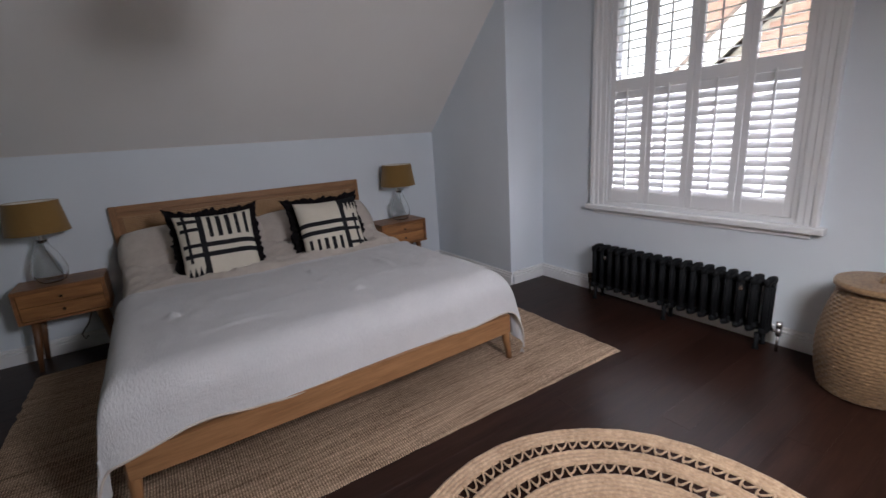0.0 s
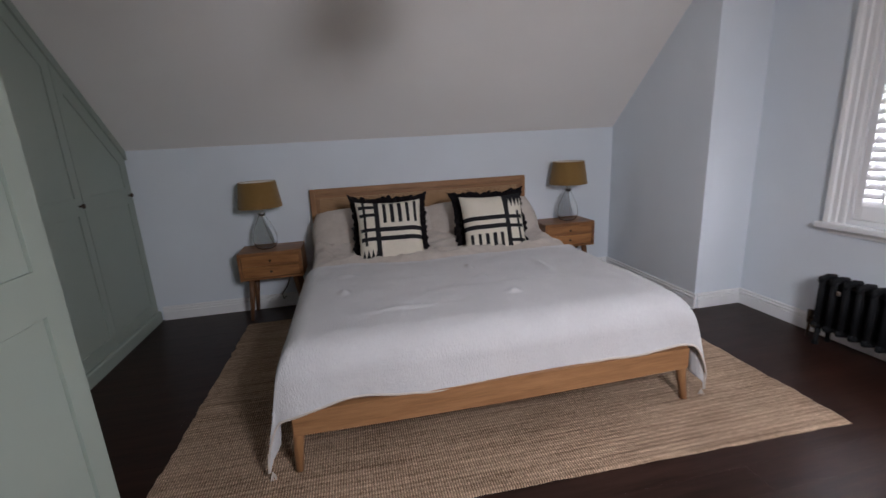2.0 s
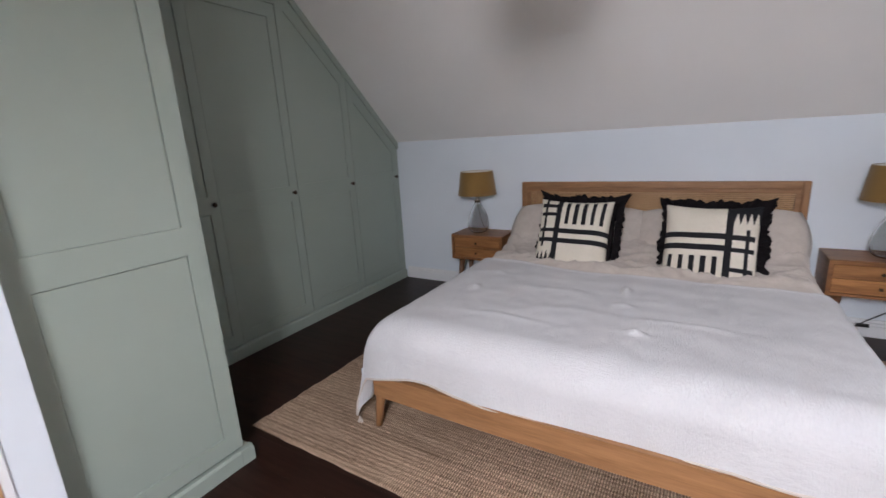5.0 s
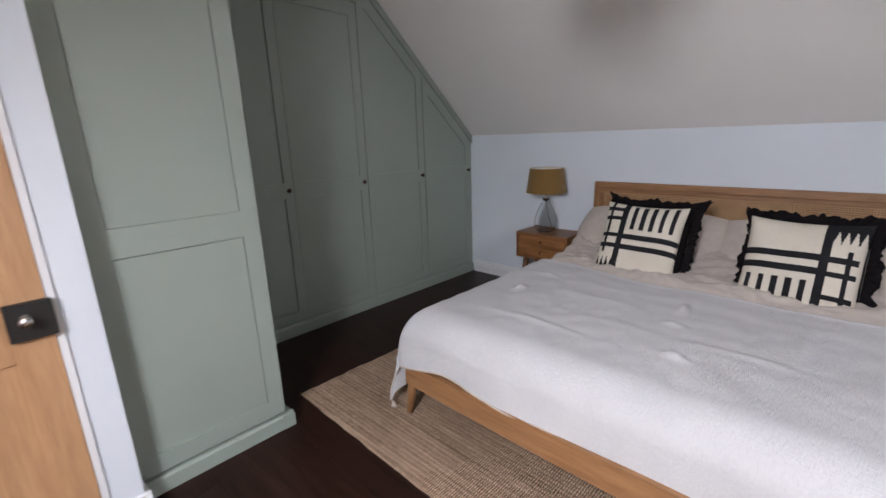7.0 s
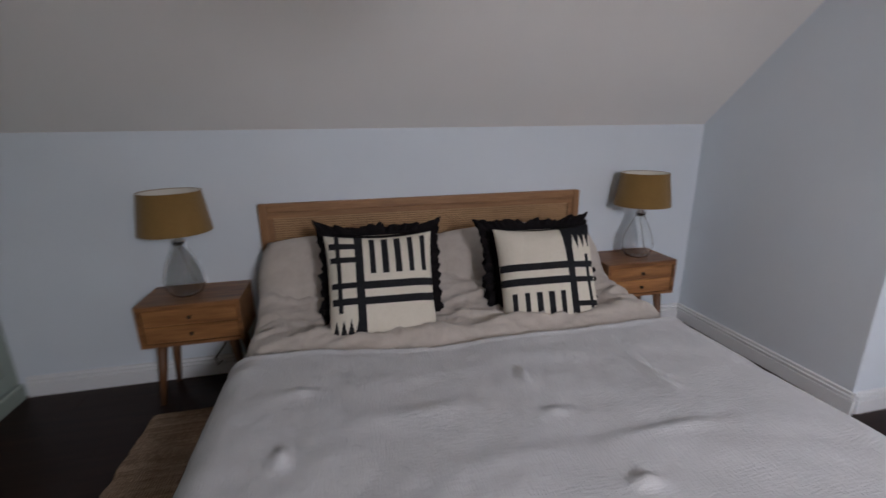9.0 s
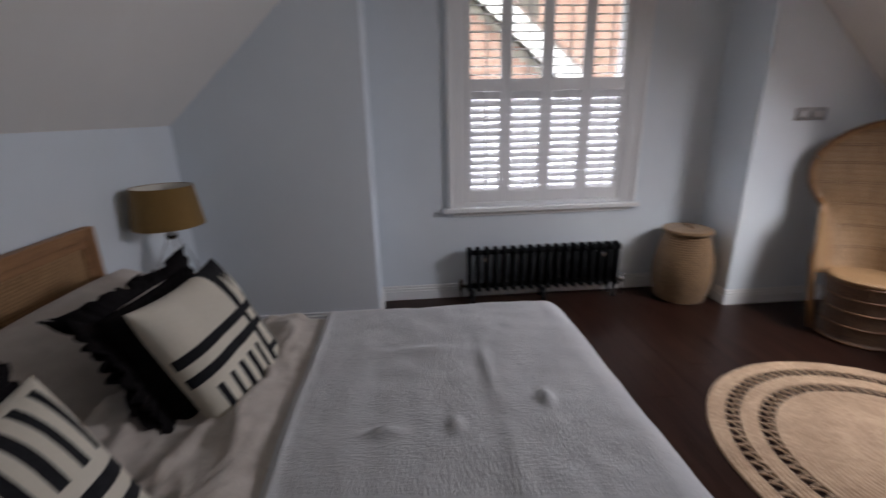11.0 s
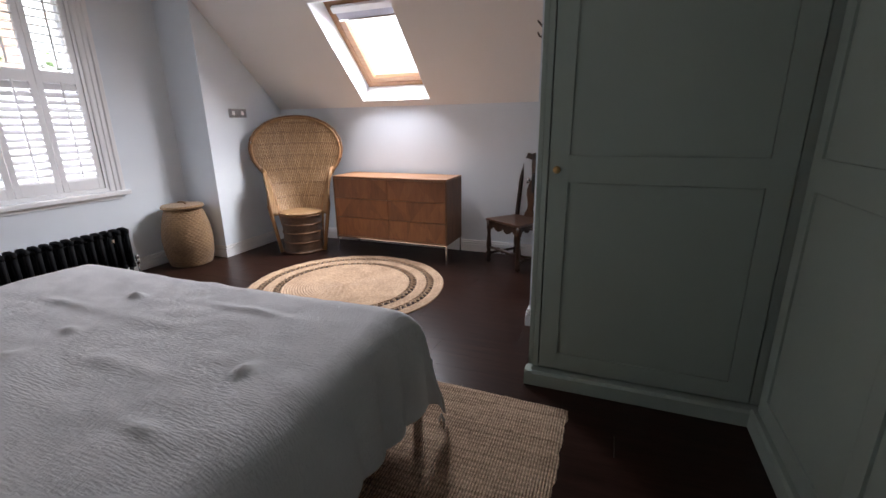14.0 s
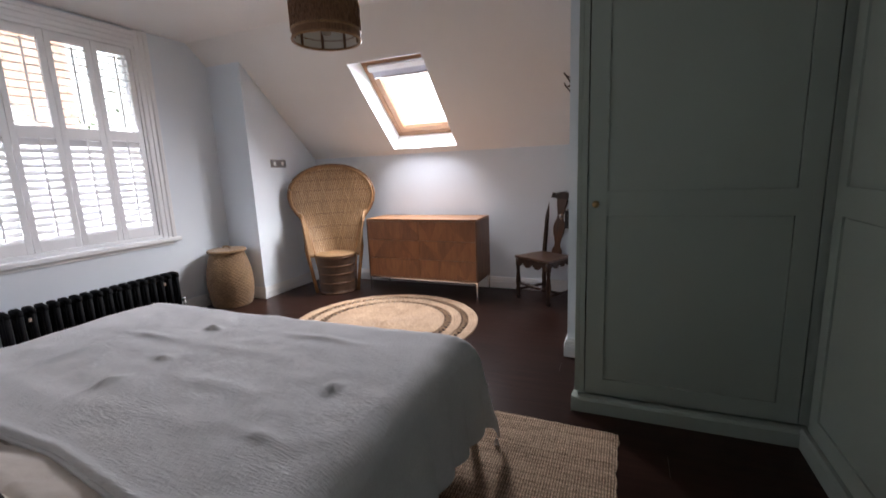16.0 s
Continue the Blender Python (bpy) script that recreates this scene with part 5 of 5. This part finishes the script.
    vase = [(sz, 0.060), (0.47, 0.058), (0.50, 0.036), (0.53, 0.030), (0.58, 0.040), (0.64, 0.062), (0.69, 0.070), (0.74, 0.058), (0.78, 0.038), (0.82, 0.034), (0.87, 0.046), (0.93, 0.060), (0.975, 0.064)]
    outline = [(w, z) for z, w in vase] + [(-w, z) for z, w in reversed(vase)]
    part("splat", prism(bmesh.new(), outline, lambda a, b, t: Vector((a, lean(b) + t, b)), -0.007, 0.007), M_SPLAT, th, "vase-shaped splat worn to a warm brown")
    crest = [(-0.19, 0.97), (-0.12, 0.985), (-0.06, 0.972), (0.06, 0.972), (0.12, 0.985), (0.19, 0.97), (0.20, 1.02), (0.175, 1.045), (0.13, 1.040), (0.085, 1.022), (0.045, 1.035), (0.0, 1.042), (-0.045, 1.035), (-0.085, 1.022), (-0.13, 1.040), (-0.175, 1.045), (-0.20, 1.02)]
    part("crest_rail", prism(bmesh.new(), crest, lambda a, b, t: Vector((a, lean(b) + t, b)), -0.013, 0.013), M_DARKWOOD, th)
    return th


side_chair()


# ---- round rug ----
def round_rug():
    R = RUG_R
    th = thing("round_rug", "round braided jute rug with two openwork rings", "rug", pose(RUG_X, RUG_Y, 0.001))
    def coil(r0, r1, name, label):
        n = max(1, round((r1 - r0) / 0.021))
        prof = []
        for k in range(n * 4 + 1):
            t = k / (n * 4)
            prof.append((max(0.0005, r0 + (r1 - r0) * t), 0.0085 - 0.0030 * math.cos(2 * math.pi * k / 4)))
        prof = [(max(0.0004, r0), 0.0)] + prof + [(r1, 0.0)]
        bm = lathe(bmesh.new(), prof, 140)
        for v in bm.verts:
            a = math.atan2(v.co.y, v.co.x)
            r = math.hypot(v.co.x, v.co.y)
            if v.co.z > 0.001:
                v.co.z += 0.0016 * math.sin(a * max(6, round(r * 130)) + r * 40) + 0.0020 * noise.noise(Vector((v.co.x * 9, v.co.y * 9, 0)))
            k = 1 + 0.006 * noise.noise(Vector((math.cos(a) * 3, math.sin(a) * 3, r)))
            v.co.x *= k
            v.co.y *= k
        part(name, bm, M_JUTE2, th, label, smooth=True)
    coil(0.0, 0.647 * R, "centre_coil", "")
    coil(0.721 * R, 0.826 * R, "middle_ring", "")
    coil(0.897 * R, R, "border", "")
    for r0, r1 in ((0.645 * R, 0.723 * R), (0.824 * R, 0.899 * R)):
        n = int(2 * math.pi * r0 / 0.050)
        bm = bmesh.new()
        rng = random.Random(int(r0 * 1000))
        at = lambda r, t, z: Vector((r * math.cos(t), r * math.sin(t), z))
        for k in range(n):
            t0, step = 2 * math.pi * k / n + rng.uniform(-0.006, 0.006), 2 * math.pi / n
            # a slanting tie across the gap, and a loose loop slung from it to the next
            tube(bm, [at(r0 + (r1 - r0) * j / 4, t0 + step * (0.20 * j / 4 + 0.05 * math.sin(j * 1.6)), 0.0085 + 0.002 * math.sin(j)) for j in range(5)], 0.0044, 6)
            sag = rng.uniform(0.30, 0.52)
            tube(bm, [at(r0 + (r1 - r0) * (0.92 - (0.92 - 0.12) * math.sin(math.pi * min(1.0, u * 0.5 + sag * 0.4 * u)) ** 1.3 * (1 - 0.25 * u)), t0 + step * (0.16 + 0.88 * u), 0.0075 + 0.003 * math.sin(5 * u)) for u in (i / 9 for i in range(10))], 0.0046, 6)
        tagged(part("openwork", bm, M_JUTE2, th, "ring of twisted open loops"), kind="stuff")
    return th


RUG_X, RUG_Y, RUG_R = 1.172, 0.168, 0.812
round_rug()


# ---- pendant ----
def pendant():
    th = thing("pendant_light", "brown woven rattan drum pendant hanging from the ceiling", "pendant light", pose(0.751, 1.236, 0))
    r, z0, z1 = 0.174, 1.968, 2.168
    for a, b in ((z0, z0 + 0.042), (z1 - 0.026, z1)):
        part("shade_band", lathe(bmesh.new(), [(r, a), (r, b), (r - 0.005, b), (r - 0.005, a)], 64, closed=True), M_PENDANT, th, "woven rattan band")
    for z in (z0, z0 + 0.044, z1 - 0.028, z1):
        part("hoop", lathe(bmesh.new(), [(r + 0.0075 * math.cos(a * math.pi / 4), z + 0.0075 * math.sin(a * math.pi / 4)) for a in range(8)], 64, closed=True), M_RATTAN, th, smooth=True)
    part("shade_wall", lathe(bmesh.new(), [(r - 0.001, z0 + 0.03), (r - 0.001, z1 - 0.02), (r - 0.004, z1 - 0.02), (r - 0.004, z0 + 0.03)], 64, closed=True), M_PENDANT, th, "closely woven rattan wall")
    part("lining", lathe(bmesh.new(), [(r - 0.0065, z0 + 0.004), (r - 0.0065, z1 - 0.004)], 64), M_LINING, th, "pale shade lining", smooth=True)
    for k in range(30):
        a = 2 * math.pi * k / 30
        bm = bmesh.new()
        for s in (-1, 1):
            tube(bm, [((r + 0.003) * math.cos(a + s * u * 0.16), (r + 0.003) * math.sin(a + s * u * 0.16), z0 + 0.05 + (z1 - z0 - 0.08) * (u + 1) / 2) for u in (-1, -0.5, 0, 0.5, 1)], 0.0036, 5)
        part("strand", bm, M_PENDANT, th)
    for k in range(8):
        a = 2 * math.pi * k / 8
        part("strut", cube((r - 0.013) * math.cos(a) - 0.005, (r - 0.013) * math.cos(a) + 0.005, (r - 0.013) * math.sin(a) - 0.005, (r - 0.013) * math.sin(a) + 0.005, z0, z1), M_RATTAND, th)
    part("upper_drum", lathe(bmesh.new(), [(0.095, z1 + 0.002), (0.095, z1 + 0.075), (0.090, z1 + 0.075), (0.090, z1 + 0.002)], 40, closed=True), M_PENDANT, th, "small woven drum above the shade")
    for a in (0.3, 0.3 + math.pi / 2):
        part("spider", tube(bmesh.new(), [(-r * math.cos(a), -r * math.sin(a), z1 - 0.005), (r * math.cos(a), r * math.sin(a), z1 - 0.005)], 0.003, 6), M_RATTAND, th)
    part("fitting", lathe(bmesh.new(), [(0.0, z1 - 0.07), (0.020, z1 - 0.07), (0.022, z1 + 0.01), (0.055, z1 + 0.014), (0.055, z1 + 0.030), (0.0, z1 + 0.034)], 24), M_BRONZE, th, smooth=True)
    part("bulb", lathe(bmesh.new(), [(0.0, z1 - 0.18), (0.022, z1 - 0.172), (0.031, z1 - 0.145), (0.024, z1 - 0.11), (0.014, z1 - 0.07), (0.0, z1 - 0.069)], 20), M_SHELL, th, "unlit clear bulb", smooth=True)
    part("cord", tube(bmesh.new(), [(0, 0, z1 + 0.03), (0, 0, HC - 0.04)], 0.004, 8), M_PLASTIC, th)
    part("ceiling_rose", lathe(bmesh.new(), [(0.0, HC - 0.045), (0.03, HC - 0.045), (0.05, HC - 0.02), (0.052, HC - 0.001), (0.0, HC - 0.001)], 28), M_WHITE, th, "white ceiling rose", smooth=True)
    return th


pendant()


# ---- outside the window ----
tagged(part("ground", cube(-600, 600, -600, 600, -4.2, -4.0), M_GRASS), "distant grass and gardens below the house", "ground", kind="structure")


def brick_face(name, parent, x, y0, y1, z0, z1, below, seed):
    """Bricks laid in stretcher bond on a wall that faces -x; below(y) is the upper limit."""
    rng = random.Random(seed)
    verts, faces = [], []
    r = 0
    z = z0
    while z < z1:
        y = y0 - (0.1125 if r % 2 else 0)
        while y < y1:
            a, b = max(y0, y), min(y1, y + 0.215)
            if b - a > 0.03 and z + 0.065 < below(a) and z + 0.065 < below(b):
                d = rng.uniform(-0.004, 0.004)
                n = len(verts)
                for xx in (x, x - 0.012 + d):
                    verts += [(xx, a, z), (xx, b, z), (xx, b, z + 0.065), (xx, a, z + 0.065)]
                faces += [(n + 4, n + 5, n + 6, n + 7), (n, n + 1, n + 5, n + 4), (n + 1, n + 2, n + 6, n + 5), (n + 2, n + 3, n + 7, n + 6), (n + 3, n, n + 4, n + 7)]
            y += 0.225
        z += 0.075
        r += 1
    me = bpy.data.meshes.new(name)
    me.from_pydata(verts, [], faces)
    me.materials.append(M_BRICK)
    ob = new(name, me)
    ob.parent = parent
    return tagged(ob, kind="stuff")


for y0, y1, seed in ((2.75, 4.45, 4), (-2.3, -0.55, 6)):
    house = thing("neighbouring_house", "narrow red-brick neighbouring house with a tiled roof", "house")
    part("wall", cube(9.50, 15.0, y0, y1, -4.0, 5.6), M_MORTAR, house, "red-brick side wall")
    brick_face("brickwork", house, 9.499, y0, y1, 0.9, 5.6, lambda y: 99, seed)
    part("roof", prism(bmesh.new(), [(y0 - 0.2, 5.5), (y1 + 0.2, 5.5), ((y0 + y1) / 2, 6.8)], on_x(9.3), 0, 6), M_SLATE, house, "brown tiled roof")
annex = thing("gabled_annex", "low brick annex with white bargeboards on its gable", "house")
gy, gz, gs = 1.45, 3.35, 0.86
roof_z = lambda y: gz - abs(y - gy) * gs
part("wall", prism(bmesh.new(), [(gy - 2.6, -4.0), (gy + 2.6, -4.0), (gy + 2.6, roof_z(gy + 2.6)), (gy, gz), (gy - 2.6, roof_z(gy - 2.6))], on_x(7.2), 0, 2.2), M_MORTAR, annex, "brick gable wall")
brick_face("brickwork", annex, 7.199, gy - 2.6, gy + 2.6, 0.3, gz, roof_z, 9)
for s in (-1, 1):
    pts = [(gy, gz + 0.02), (gy + s * 2.9, gz + 0.02 - 2.9 * gs), (gy + s * 2.9, gz + 0.42 - 2.9 * gs), (gy, gz + 0.42)]
    part("bargeboard", prism(bmesh.new(), pts, on_x(7.02), 0, 0.06), M_WHITE, annex, "white-painted bargeboard")
    pts = [(gy, gz + 0.42), (gy + s * 2.9, gz + 0.42 - 2.9 * gs), (gy + s * 2.9, gz + 0.52 - 2.9 * gs), (gy, gz + 0.52)]
    part("roof_slope", prism(bmesh.new(), pts, on_x(7.05), 0, 2.4), M_SLATE, annex, "brown tiled roof slope")


def tree(x, y, h, seed):
    rng = random.Random(seed)
    th = thing("tree", "leafy green garden tree beyond the houses", "tree", pose(x, y, -4.0))
    bm = tube(bmesh.new(), [(0, 0, 0), (0.1, 0.05, h * 0.35), (0.0, 0.1, h * 0.7)], [0.22, 0.15, 0.06], 10)
    tips = []
    for k in range(9):
        a, z = k * 2.4, h * (0.32 + 0.045 * k)
        tip = (math.cos(a) * h * 0.20, math.sin(a) * h * 0.20, z + h * 0.16)
        tube(bm, [(0.08, 0.05, z), (tip[0] * 0.5, tip[1] * 0.5, z + h * 0.10), tip], [0.07, 0.045, 0.015], 6)
        tips.append(tip)
    tips.append((0.0, 0.1, h * 0.8))
    part("trunk", bm, M_BARK, th)
    verts, faces = [], []
    for k in range(2600):
        t = rng.choice(tips)
        p = Vector((t[0] + rng.gauss(0, h * 0.09), t[1] + rng.gauss(0, h * 0.09), t[2] + rng.gauss(0, h * 0.075)))
        u = Vector((rng.uniform(-1, 1), rng.uniform(-1, 1), rng.uniform(-1, 1))).normalized() * 0.10
        w = u.cross(Vector((rng.uniform(-1, 1), rng.uniform(-1, 1), rng.uniform(-1, 1)))).normalized() * 0.05
        n = len(verts)
        verts += [p - u, p + w, p + u, p - w]
        faces.append((n, n + 1, n + 2, n + 3))
    me = bpy.data.meshes.new("crown")
    me.from_pydata(verts, [], faces)
    me.materials.append(M_LEAF)
    ob = new("crown", me)
    ob.parent = th
    tagged(ob, kind="stuff")
    return th


tree(11.5, -3.2, 7.5, 3)
tree(14.0, 6.6, 6.5, 8)


# ---- floorboards ----
def boards():
    pitch, gap = 0.138, 0.0005
    n = int((YN - YS) / pitch) + 1
    lengths = {}
    for k in range(n):
        y0 = YS + k * pitch
        cuts = [XW if y0 > 0.25 else -0.52, XW + 0.9 + 1.9 * ((k * 0.618) % 1.0), XE]
        if cuts[1] < cuts[0] + 0.4:
            cuts.pop(1)
        if cuts[-1] - cuts[-2] > 3.2:
            cuts.insert(-1, cuts[-2] + 2.4)
        for a, b in zip(cuts, cuts[1:]):
            if y0 > YN - 0.03:
                continue
            w = min(pitch - gap, YN - y0)
            key = (round(b - a, 3), round(w, 3))
            if key not in lengths:
                lengths[key] = finish("plank", cube(0.0008, key[0] - 0.0008, 0, key[1], -0.012, 0.0, 0.0003, 1), M_FLOOR)
            shared("plank", lengths[key], floor, pose(a, y0, random.uniform(-0.00015, 0.0)))


boards()
